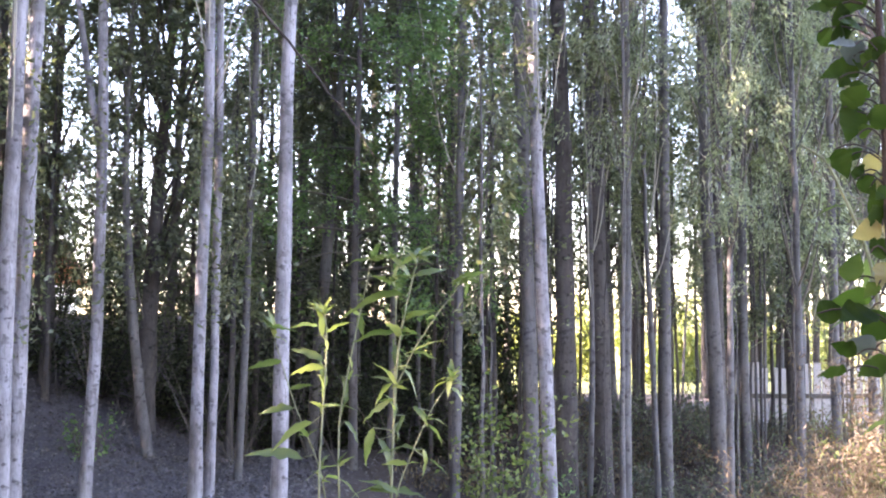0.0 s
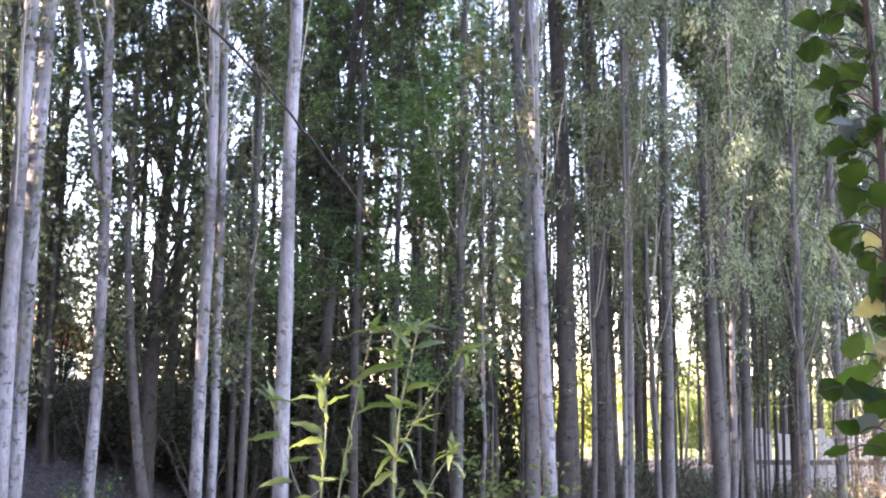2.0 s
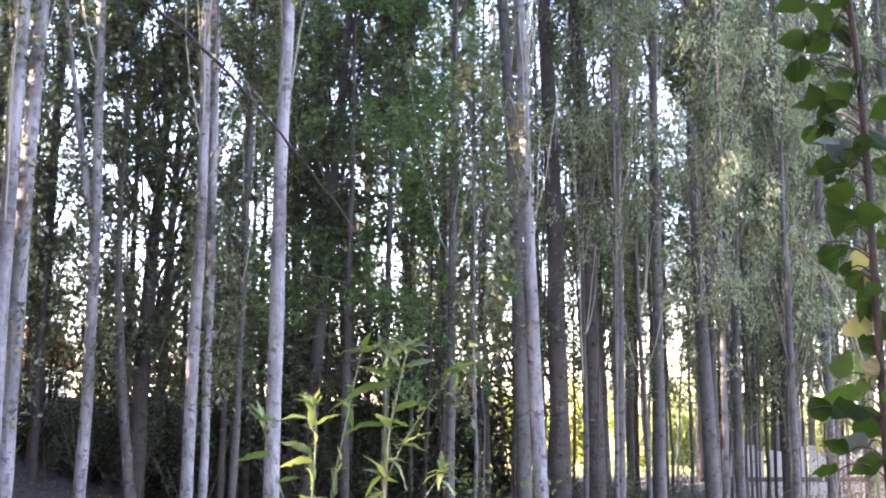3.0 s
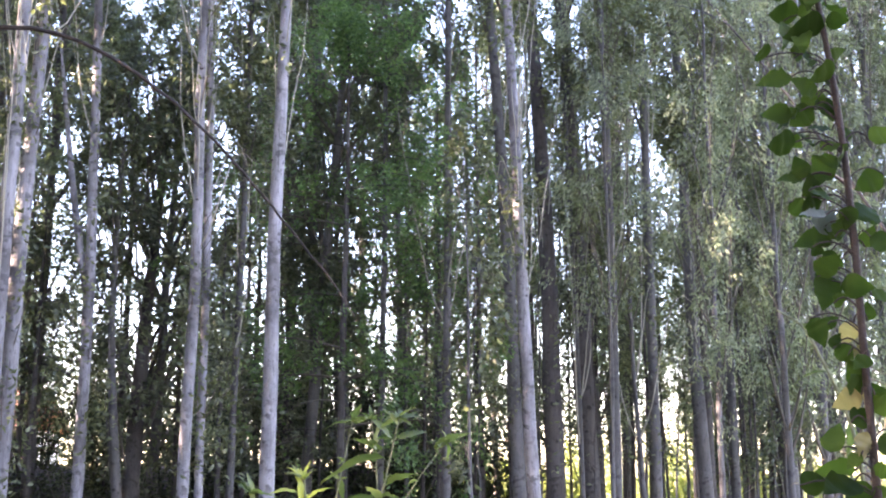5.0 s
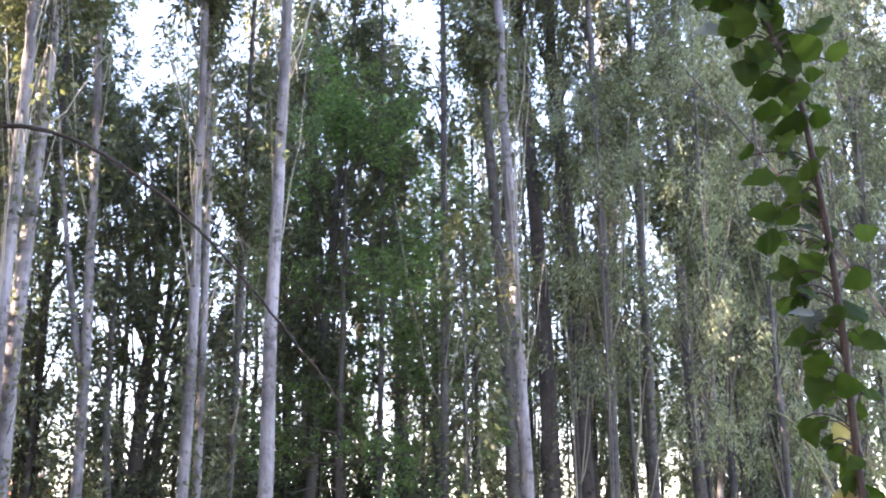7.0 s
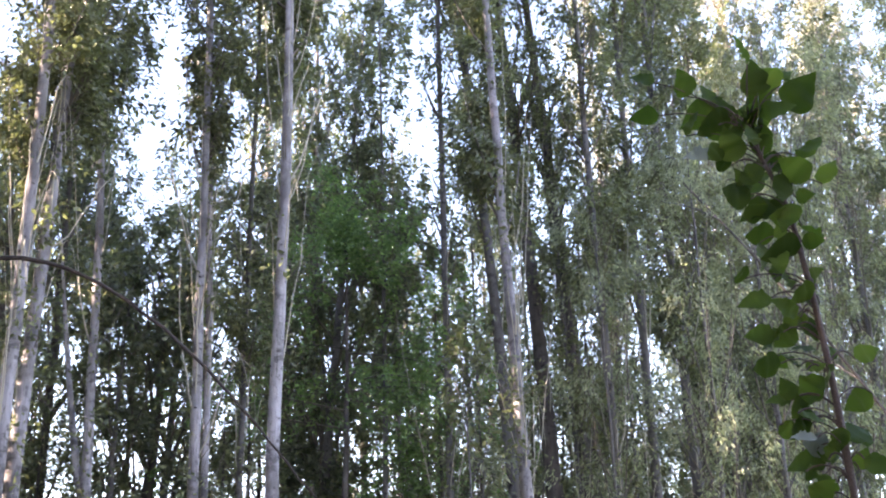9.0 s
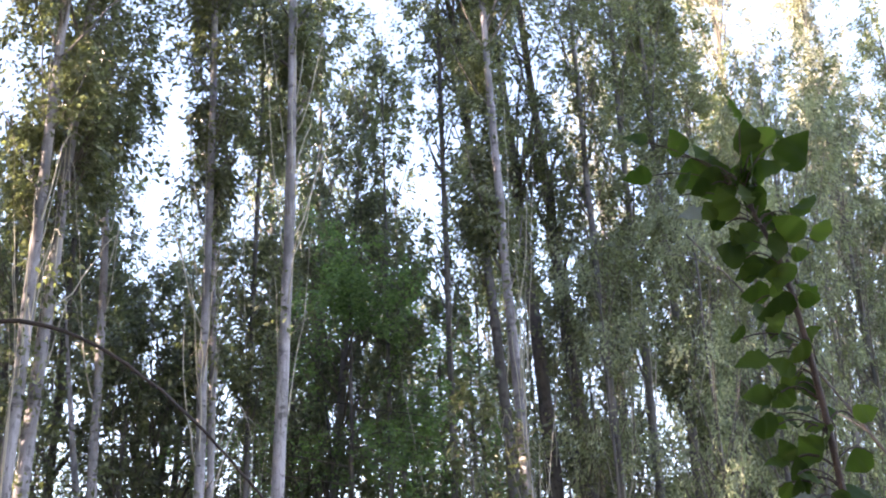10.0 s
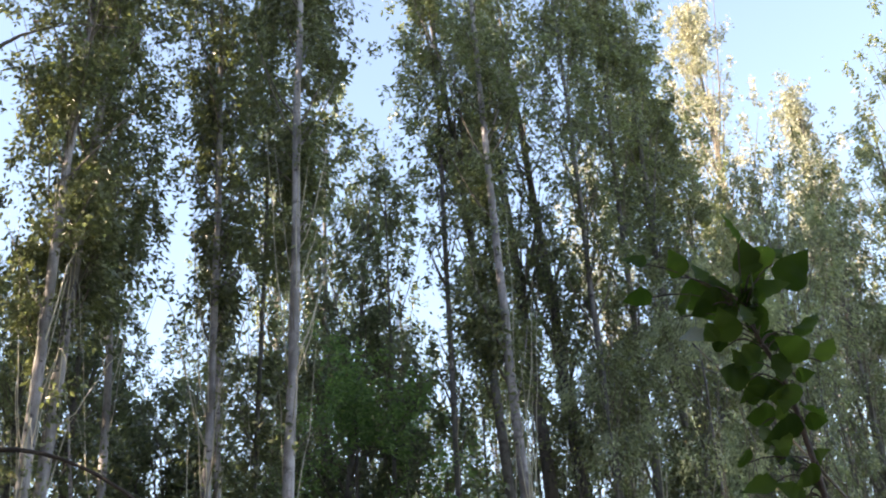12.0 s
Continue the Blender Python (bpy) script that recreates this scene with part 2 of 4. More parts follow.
def leaf_cloud(rng, base, way, length, wide=0.62):
    """Many small folded leaves: two triangles each, hinged on the midrib."""
    n = len(base)
    way = unit(way)
    side = unit(np.cross(way, rng.normal(0, 1, (n, 3))))
    up = np.cross(side, way)
    L = length[:, None]
    mid = base + way * L * 0.42
    fold = up * L * 0.10
    v = np.stack([base, mid + side * L * wide / 2 + fold, base + way * L - up * L * 0.08, mid - side * L * wide / 2 + fold], 1)
    i = np.arange(n)[:, None] * 4
    f = np.concatenate([i + np.array([[0, 1, 2]]), i + np.array([[0, 2, 3]])], 0)
    return v.reshape(-1, 3), f


def clumped(rng, P, keep, size=1.0):
    """Which of the leaves at P stay, so that the foliage gathers in masses with holes between them."""
    k = unit(rng.normal(0, 1, (7, 3)) * np.array([1, 1, 0.75])) * (2 * np.pi / (size * rng.uniform(0.55, 1.7, (7, 1))))
    field = np.sin(P @ k.T + rng.uniform(0, 6.28, 7)).sum(1) + rng.normal(0, 0.35, len(P))
    return field > np.quantile(field, 1 - keep)


def smooth_path(points, n=24):
    p = np.asarray(points, float)
    u = np.linspace(0, 1, len(p))
    s = np.linspace(0, 1, n)
    q = np.stack([np.interp(s, u, p[:, c]) for c in range(3)], 1)
    for _ in range(3):
        q[1:-1] = 0.25 * q[:-2] + 0.5 * q[1:-1] + 0.25 * q[2:]
    return q


def soft(v):
    v = np.clip(v, 0, 1)
    return v * v * (3 - 2 * v)


def hollow(x, y):
    """How deep the ditch is in which the right half of the front row stands."""
    x, y = np.asarray(x, float), np.asarray(y, float)
    return 0.72 * soft((x + 1.0) / 1.2) * soft((y - 9.5) / 3.5) * (1 - soft((y - 18.0) / 4.0))


def ground_z(x, y):
    """Wood floor, a bank that climbs to the far left, a ditch, a low rise under the camera."""
    x, y = np.asarray(x, float), np.asarray(y, float)
    left = 1.7 * soft((-x - 2.6) / 6.0) * soft((y - 13.0) / 9.0)
    far = 2.3 * soft((1.4 - x) / 3.0) * soft((y - 20.5) / 4.0)
    ridge = 0.5 * soft((y - 19.5) / 4.5) * (1 - soft((y - 26.5) / 4.5)) * soft(x / 2.0 + 0.4) * (1 - 0.8 * soft((x - 3.8) / 1.8))
    z = np.maximum(np.maximum(left, far) * (1 - 0.6 * soft((y - 27) / 12)), ridge)
    z = z + 0.4 * (1 - soft((y - 3.5) / 6.0)) * (1 - soft((np.abs(x) - 20) / 20)) - hollow(x, y)
    return z + 0.05 * np.sin(1.3 * x + 0.7 * y) * np.sin(0.9 * y - 0.4 * x) * np.clip(1 - y / 80, 0, 1)


# ---- ground ----
def build_ground():
    near = np.linspace(-32, 32, 100)
    far = np.array([50, 80, 140, 260, 500, 1000, 2000.0])
    xs = np.concatenate([-far[::-1] , near, far])
    ys = np.concatenate([[-1500, -400, -100, -40], np.linspace(-20, 60, 130), [80, 110, 160, 260, 500, 1000, 2200]])
    X, Y = np.meshgrid(xs, ys, indexing="ij")
    rng = np.random.default_rng(3)
    Z = ground_z(X, Y) + rng.normal(0, 0.02, X.shape) * (np.abs(X) < 31) * (Y < 58) * (Y > -19)
    a, b = X.shape
    i = (np.arange(a - 1)[:, None] * b + np.arange(b - 1)[None]).reshape(-1, 1)
    f = i + np.array([[0, b, b + 1, 1]])
    g = new("ground", as_mesh("ground", np.stack([X, Y, Z], -1).reshape(-1, 3), f, GROUND, True))
    tagged(g, "bare shaded earth under the poplars, grassy beyond them", "ground", kind="structure")


build_ground()

# ---- trees ----


def stem_path(H, a, b, rng, wob, n=26, foot=0.0):
    z = np.linspace(0, H, n)
    x = a * (z - foot) + b * (z - foot) ** 2
    y = 0 * z
    w = np.cumsum(rng.normal(0, wob, (n, 2)), 0)
    w -= np.linspace(0, 1, n)[:, None] * w[-1]
    return np.stack([x + w[:, 0], y + w[:, 1], z], 1)


def point_on(path, z):
    return np.stack([np.interp(z, path[:, 2], path[:, i]) for i in range(2)] + [np.asarray(z, float)], -1)


def knot_shape():
    """A small raised scar, one hand's breadth at most: a lens with a sunken middle, facing +x."""
    a = np.arange(9) * 2 * np.pi / 9
    rings = [(0.0, 0.034, 0.020), (0.010, 0.024, 0.014), (0.011, 0.015, 0.008), (0.003, 0.008, 0.004)]
    v = np.array([(d, w * math.cos(q), h * math.sin(q)) for d, w, h in rings for q in a])
    f = np.array([(9 * i + j, 9 * i + (j + 1) % 9, 9 * i + 9 + (j + 1) % 9, 9 * i + 9 + j) for i in range(3) for j in range(9)])
    return as_mesh("knot", v, f, KNOT, True)


knot_mesh = knot_shape()


def poplar(name, x, y, H, r0, lean, bow, crown_lo, crown_r, leaves, leaf_len, seed, bark, leaf_mat, label, group="", sprouts=(), forks=(), category="tree", steep=(0.22, 0.5), limb_count=7, flat=False, hang=0.75, wide=0.5, base_z=None, whips=0, keep=0.62, bare_to=0.0, twiggy=1):
    """One tree: tapered trunk, rising limbs, fine twigs and a crown of single leaves."""
    rng = np.random.default_rng(seed)
    z0 = float(ground_z(x, y)) if base_z is None else base_z
    tree = thing(name, (x, y, z0 - 0.04), label, category, group)
    # in the ditch the stem starts lower and is so much the longer
    foot = float(hollow(x, y)) if base_z is None else 0.0
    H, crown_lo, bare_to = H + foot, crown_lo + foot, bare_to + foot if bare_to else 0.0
    sprouts = [(lo + foot, hi + foot, n, spread) for lo, hi, n, spread in sprouts]
    forks = [(fz + foot, *rest) for fz, *rest in forks]
    path = stem_path(H, lean, bow, rng, 0.008, foot=foot)
    zz = path[:, 2]
    taper = (1 - zz / H) ** 0.75
    rad = r0 * (0.06 + 0.94 * taper) + 0.16 * r0 * np.exp(-zz / 0.25)
    v, f = tube(path, rad, 12 if r0 > 0.05 else 7, rng, 0.04)
    part_of("trunk", as_mesh("trunk", v, f, bark, True), tree)
    if bark is BARK_WHITE:
        # rims of shed branches, up the clear part of the stem
        for z in np.linspace(0.8, 10.0, 13) + rng.uniform(-0.3, 0.3, 13):
            turn = rng.uniform(0, 2 * np.pi)
            knot = part_of("knot", knot_mesh, tree)
            c = point_on(path, z) + np.interp(z, zz, rad) * 0.97 * np.array([math.cos(turn), math.sin(turn), 0])
            knot.matrix_local = Matrix.Translation(c) @ Euler((0, 0, turn)).to_matrix().to_4x4() @ Matrix.Scale(rng.uniform(0.4, 0.8), 4)
    for fz, dx, dy, fl, fr in forks:
        p0 = point_on(path, fz)
        s = np.linspace(0, 1, 12)[:, None]
        fp = p0 + np.concatenate([dx * s ** 0.8, dy * s, fl * s], 1)
        v, f = tube(fp, fr * (1 - 0.75 * s[:, 0]), 9, rng, 0.02)
        part_of("fork", as_mesh("fork", v, f, bark, True), tree)
    for k in range(int((1.4 if bark is BARK_WHITE else 0.6) * whips)):
        lo = rng.uniform(0.55 * crown_lo, 1.15 * crown_lo)
        q = point_on(path, lo)
        s = np.linspace(0, 1, 10)[:, None]
        d, h = rng.normal(0, 0.28, 2), rng.uniform(1.6, 4.2)
        droop = rng.uniform(0.6, 1.5) * s ** 3 if rng.uniform() < 0.4 else 0 * s
        wp = q + np.concatenate([d[0] * s ** 0.6 + 0.3 * d[0] * droop, d[1] * s ** 0.6, h * s - h * 0.6 * droop], 1) + np.cumsum(rng.normal(0, 0.012, (10, 3)), 0)
        v, f = tube(wp, rng.uniform(0.007, 0.013) * (1.05 - 0.75 * s[:, 0]), 6)
        part_of("side_shoot", as_mesh("side_shoot", v, f, TWIG_MID if hang > 1 else TWIG_PALE, True), tree)
    # limbs
    nb = max(limb_count, int((H - crown_lo) * 4.2))
    zs = np.sort(rng.uniform(crown_lo, H * 0.97, nb))
    zs = crown_lo + (zs - crown_lo) * 0.98
    tw, P, W = [], [], []
    per = rng.multinomial(int(leaves / keep), np.full(nb, 1 / nb))
    big = set(rng.choice(nb, min(limb_count, nb), replace=False).tolist())
    for i in range(nb):
        rel = (zs[i] - crown_lo) / max(0.1, H - crown_lo)
        reach = crown_r * (0.6 + 0.7 * min(1, rel * 3.0)) * (1 - rel ** 3) * rng.uniform(0.55, 1.15) + 0.12
        ang = rng.uniform(*steep)
        rise = reach * (rng.uniform(-0.15, 0.35) if flat else 1 / math.tan(ang))
        rise = min(rise, (H + 0.4 - zs[i]))
        az = rng.uniform(0, 2 * np.pi)
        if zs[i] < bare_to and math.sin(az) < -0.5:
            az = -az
        s = np.linspace(0, 1, 7)
        start = point_on(path, zs[i])
        out = reach * (s ** 0.75 if not flat else s)
        bend = rng.normal(0, 0.06, 2) * reach
        bp = start + np.stack([np.cos(az) * out + bend[0] * np.sin(3 * s), np.sin(az) * out + bend[1] * np.sin(3 * s), rise * s - (hang * 0.5 * reach * s ** 3 if flat else 0)], 1)
        rb = np.interp(zs[i], zz, rad) * 0.38
        rb = min(0.032, max(0.006, rb))
        v, f = tube(bp, rb * (1 - 0.85 * s), 5 if i in big else 4)
        if i in big:
            part_of("branch", as_mesh("branch", v, f, bark, True), tree)
        elif i % twiggy == 0:
            tw.append((v, f))
        k = per[i]
        u = rng.uniform(0.12, 1.05, k) ** 0.8
        pos = np.stack([np.interp(u, s, bp[:, c]) for c in range(3)], 1)
        clump = rng.normal(0, 1, (max(1, k // 30), 3)) * np.array([0.9, 0.9, 1.9]) * (0.2 + 0.17 * reach)
        pick = np.minimum((u * len(clump)).astype(int), len(clump) - 1)
        pos += clump[pick] * (0.35 + 0.65 * u[:, None]) + rng.normal(0, 1, (k, 3)) * np.array([0.06, 0.06, 0.10])
        P.append(pos)
        W.append(np.stack([np.cos(az) + rng.normal(0, 0.9, k), np.sin(az) + rng.normal(0, 0.9, k), rng.normal(-hang, 0.7, k)], 1))
    bare = sum(len(q) for q in P)
    for lo, hi, n, spread in sprouts:
        n = int((2.0 if hi < crown_lo else 1.0) * n / keep)
        z = rng.uniform(lo, hi, n)
        z = lo + (hi - lo) * np.round((z - lo) / (hi - lo) * 9) / 9 + rng.normal(0, (hi - lo) * 0.035, n)
        pos = point_on(path, np.clip(z, 0.2, H)) + rng.normal(0, spread, (n, 3)) * np.array([1, 1, 0.6])
        P.append(pos)
        W.append(rng.normal(0, 1, (n, 3)) + np.array([0, 0, -0.3]))
        for _ in range(6):
            zc = rng.uniform(lo, hi)
            q = point_on(path, zc)
            s = np.linspace(0, 1, 5)[:, None]
            d = np.append(rng.normal(0, 0.28, 2), rng.uniform(0.5, 1.3))
            tw.append(tube(q + d * s, 0.009 * (1.05 - s[:, 0]), 4))
    if tw:
        v, f = joined(tw)
        part_of("twig_growth", as_mesh("twig_growth", v, f, TWIG_MID, False), tree, kind="stuff")
    P, W = np.concatenate(P), np.concatenate(W)
    stay = clumped(rng, P, keep, 1.7 if flat else 1.0)
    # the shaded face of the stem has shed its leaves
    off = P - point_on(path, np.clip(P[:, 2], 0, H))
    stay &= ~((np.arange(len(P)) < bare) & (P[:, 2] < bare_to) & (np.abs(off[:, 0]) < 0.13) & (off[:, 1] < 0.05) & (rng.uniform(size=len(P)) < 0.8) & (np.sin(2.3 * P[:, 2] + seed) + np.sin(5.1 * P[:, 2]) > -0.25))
    P, W = P[stay], W[stay]
    v, f = leaf_cloud(rng, P, W, leaf_len * rng.uniform(0.6, 1.25, len(P)), wide)
    part_of("crown", as_mesh("crown", v, f, leaf_mat), tree, kind="stuff")
    return tree


ROW = "poplars of the front row"
WHITE = "tall slender white-barked poplar"
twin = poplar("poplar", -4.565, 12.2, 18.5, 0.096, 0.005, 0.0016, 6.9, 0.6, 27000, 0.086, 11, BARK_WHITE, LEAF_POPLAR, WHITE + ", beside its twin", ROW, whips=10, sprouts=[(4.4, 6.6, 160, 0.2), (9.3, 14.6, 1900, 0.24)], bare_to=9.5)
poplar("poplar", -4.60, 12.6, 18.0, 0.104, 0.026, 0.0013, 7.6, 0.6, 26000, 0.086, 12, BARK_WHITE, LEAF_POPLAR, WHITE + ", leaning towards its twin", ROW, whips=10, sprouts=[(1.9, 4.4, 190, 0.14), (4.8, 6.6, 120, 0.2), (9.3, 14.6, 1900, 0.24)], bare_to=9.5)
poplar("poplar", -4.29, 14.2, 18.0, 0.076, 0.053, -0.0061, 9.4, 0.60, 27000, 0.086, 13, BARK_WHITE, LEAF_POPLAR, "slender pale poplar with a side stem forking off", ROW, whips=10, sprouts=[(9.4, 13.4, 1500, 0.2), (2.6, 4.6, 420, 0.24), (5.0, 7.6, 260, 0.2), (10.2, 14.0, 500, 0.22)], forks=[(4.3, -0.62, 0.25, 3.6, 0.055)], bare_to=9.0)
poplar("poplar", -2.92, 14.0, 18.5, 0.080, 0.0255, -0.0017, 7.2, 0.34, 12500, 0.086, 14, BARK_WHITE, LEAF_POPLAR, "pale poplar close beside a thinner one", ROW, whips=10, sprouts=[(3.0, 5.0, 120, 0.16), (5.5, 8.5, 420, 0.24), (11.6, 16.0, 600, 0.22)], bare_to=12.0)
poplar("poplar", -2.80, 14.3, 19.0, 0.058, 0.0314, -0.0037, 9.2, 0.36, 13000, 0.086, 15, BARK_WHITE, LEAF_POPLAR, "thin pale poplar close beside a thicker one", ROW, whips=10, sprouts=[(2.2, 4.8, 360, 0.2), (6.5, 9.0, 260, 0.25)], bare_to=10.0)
poplar("poplar", -2.68, 15.5, 17.5, 0.053, 0.0365, -0.0008, 6.0, 0.40, 18200, 0.086, 16, BARK_GREY, LEAF_POPLAR, "thin greyish poplar with leafy sprouts on its stem", ROW, whips=10, sprouts=[(2.4, 5.4, 480, 0.26)])
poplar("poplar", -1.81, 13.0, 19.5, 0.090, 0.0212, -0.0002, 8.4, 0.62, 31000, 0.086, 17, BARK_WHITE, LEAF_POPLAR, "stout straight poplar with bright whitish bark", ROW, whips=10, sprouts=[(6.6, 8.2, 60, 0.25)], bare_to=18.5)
poplar("poplar", 0.167, 16.5, 19.0, 0.072, 0.0119, 0.0, 7.4, 0.22, 3300, 0.086, 18, BARK_GREY, LEAF_POPLAR, "slim greyish poplar with leafy sprouts low down", ROW, whips=10, sprouts=[(2.6, 6.8, 520, 0.22)])
poplar("poplar", 1.23, 16.5, 18.5, 0.112, -0.0127, -0.0028, 8.2, 0.51, 22200, 0.086, 19, BARK_GREY, LEAF_POPLAR, "grey poplar that stands behind a white one", ROW, whips=10, sprouts=[(2.5, 4.5, 120, 0.2)])
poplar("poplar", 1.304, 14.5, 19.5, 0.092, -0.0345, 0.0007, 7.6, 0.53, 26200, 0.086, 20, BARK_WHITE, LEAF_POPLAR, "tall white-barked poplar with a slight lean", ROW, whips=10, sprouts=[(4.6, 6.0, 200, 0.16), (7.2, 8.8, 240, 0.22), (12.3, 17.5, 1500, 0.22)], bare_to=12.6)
poplar("poplar", 1.79, 17.0, 16.0, 0.165, 0.0041, -0.0031, 8.8, 0.48, 6000, 0.086, 21, BARK_DARK, LEAF_POPLAR, "thick old poplar with rough dark bark", ROW, whips=10, sprouts=[(1.0, 4.6, 130, 0.22)])
poplar("poplar", 2.38, 17.5, 17.5, 0.150, -0.0134, -0.0018, 8.8, 0.48, 6000, 0.086, 22, BARK_DARK, LEAF_POPLAR, "thick poplar with dark grey-brown bark", ROW, whips=10)
poplar("poplar", 2.08, 16.8, 11.0, 0.048, 0.020, -0.0030, 4.6, 0.30, 3600, 0.086, 23, BARK_GREY, LEAF_POPLAR, "thin young poplar between two thick trunks", ROW, whips=10)
poplar("poplar", 2.465, 16.0, 18.5, 0.078, 0.0083, -0.0006, 6.8, 0.45, 14000, 0.086, 24, BARK_GREY, LEAF_POPLAR, "slim straight poplar with grey-lilac bark", ROW, whips=10, sprouts=[(4.0, 6.6, 160, 0.18)])
poplar("poplar", 3.21, 17.0, 18.5, 0.088, -0.0058, 0.0011, 6.6, 0.49, 17000, 0.086, 25, BARK_GREY, LEAF_POPLAR, "straight grey poplar at the wood's bright side", ROW, whips=10, sprouts=[(2.4, 5.6, 220, 0.22)])
poplar("poplar", 2.98, 16.5, 9.0, 0.045, -0.0412, 0.0042, 4.0, 0.30, 3200, 0.086, 26, BARK_GREY, LEAF_POPLAR, "thin pale young poplar with a bent stem", ROW, whips=10)
poplar("poplar", 4.187, 18.0, 18.0, 0.115, -0.0408, 0.0022, 6.6, 0.51, 22200, 0.086, 27, BARK_GREY, LEAF_POPLAR, "grey poplar with a darker twin behind it", ROW, whips=10, sprouts=[(3.0, 5.6, 200, 0.22)])
poplar("poplar", 4.45, 18.8, 16.0, 0.085, -0.02, 0.001, 5.6, 0.47, 16700, 0.086, 28, BARK_DARK, LEAF_POPLAR, "dark-barked poplar behind a grey one", ROW, whips=10)


def dead_branches(tree):
    """Bare grey branches that stick out of the twins' crowns."""
    rng = np.random.default_rng(3)
    for ends, r, mat in ((((-5.26, 11.8, 11.80), (-4.98, 11.8, 12.03), (-4.60, 12.2, 12.45)), 0.03, BARK_DARK), (((-4.94, 12.0, 12.38), (-4.11, 12.0, 12.24), (-3.3, 12.0, 12.12)), 0.016, BARK_GREY), (((-4.42, 12.15, 9.95), (-3.80, 11.95, 10.50), (-3.40, 11.9, 10.84)), 0.018, BARK_GREY)):
        p = smooth_path(np.array(ends) - np.array(tree.location), 14) + np.cumsum(rng.normal(0, 0.008, (14, 3)), 0)
        v, f = tube(p, r * np.linspace(1, 0.35, 14), 7, rng, 0.04)
        part_of("branch", as_mesh("branch", v, f, mat, True), tree, "bare dead branch")


dead_branches(twin)

# trees behind the front row, with single stems that can be told apart
DEEP = "trees deeper in the wood"
poplar("poplar", -6.75, 20.0, 15.5, 0.10, 0.02, 0.0, 1.8, 1.04, 8740, 0.12, 31, BARK_DARK, LEAF_BACK, "dark-stemmed tree against the bright sky on the bank", DEEP)
poplar("poplar", -4.80, 19.0, 8.6, 0.16, 0.035, 0.003, 1.4, 1.20, 10260, 0.12, 32, BARK_DARK, LEAF_BACK, "dark leaning tree with a thick shaded stem", DEEP, forks=[(2.6, 0.9, 0.2, 3.0, 0.06)])
poplar("poplar", -4.35, 17.5, 8.0, 0.085, -0.16, 0.016, 3.6, 0.72, 4940, 0.12, 33, BARK_GREY, LEAF_BACK, "crooked grey tree with a bent double stem", DEEP, forks=[(0.25, -0.45, 0.1, 2.9, 0.04)])
poplar("poplar", -2.20, 19.5, 14.5, 0.11, 0.07, 0.001, 3.2, 1.04, 8740, 0.12, 34, BARK_GREY, LEAF_BACK, "grey tree leaning behind the white poplars", DEEP)
poplar("poplar", -2.05, 20.0, 11.0, 0.052, 0.005, 0.0, 4.0, 0.72, 4940, 0.12, 35, BARK_GREY, LEAF_BACK, "thin straight tree in the shade", DEEP)
poplar("poplar", -1.48, 20.5, 11.0, 0.050, 0.004, 0.0, 4.0, 0.72, 4940, 0.12, 36, BARK_GREY, LEAF_BACK, "thin straight tree in the shade", DEEP)
poplar("poplar", -0.83, 18.5, 14.6, 0.060, 0.0279, -0.0012, 6.2, 0.30, 4800, 0.10, 37, BARK_GREY, LEAF_BACK, "slim pale tree before the dark thicket", DEEP)
poplar("poplar", -0.45, 20.5, 10.8, 0.045, 0.01, 0.0, 4.0, 0.72, 4940, 0.12, 38, BARK_GREY, LEAF_BACK, "thin straight tree in the shade", DEEP)
poplar("poplar", 0.48, 14.2, 6.2, 0.032, -0.006, 0.0, 2.2, 0.28, 798, 0.12, 39, BARK_GREY, LEAF_POPLAR, "thin bare sapling beside a leafy bush", DEEP)


def slanting_pole():
    """A dead stem that leans to the left among the willows."""
    t = thing("dead_tree", (7.35, 14.0, 0.0), "bare grey dead stem leaning against the willows", "dead tree")
    s = np.linspace(0, 1, 16)
    rng = np.random.default_rng(5)
    p = np.stack([-3.9 * s ** 1.6, 0 * s, 8.2 * s], 1) + np.cumsum(rng.normal(0, 0.008, (16, 3)), 0)
    v, f = tube(p, 0.036 * (1 - 0.7 * s), 9, rng, 0.03)
    part_of("stem", as_mesh("stem", v, f, BARK_DARK, True), t)
    for k in range(5):
        q = p[6 + 2 * k % 9]
        d = np.array([rng.uniform(-0.9, 0.2), rng.normal(0, 0.3), rng.uniform(0.1, 0.8)])
        w = np.linspace(0, 1, 6)[:, None]
        v, f = tube(q + d * w + np.array([0, 0, -0.25]) * w ** 2, 0.014 * (1.05 - w[:, 0]), 5)
        part_of("branch", as_mesh("branch", v, f, BARK_GREY, True), t)


slanting_pole()

poplar("locust_tree", -1.30, 17.2, 9.6, 0.07, 0.01, 0.0, 2.1, 2.1, 13500, 0.08, 41, BARK_DARK, LEAF_LOCUST, "broad leafy tree with fresh blue-green foliage in layers", "", category="tree", flat=True, limb_count=10, hang=0.5, wide=0.5)
poplar("locust_tree", 0.15, 18.6, 9.0, 0.06, 0.0, 0.0, 2.6, 1.4, 7500, 0.08, 42, BARK_DARK, LEAF_LOCUST, "leafy tree with dark green foliage in layers", "", category="tree", flat=True, limb_count=8, hang=0.5, wide=0.5)
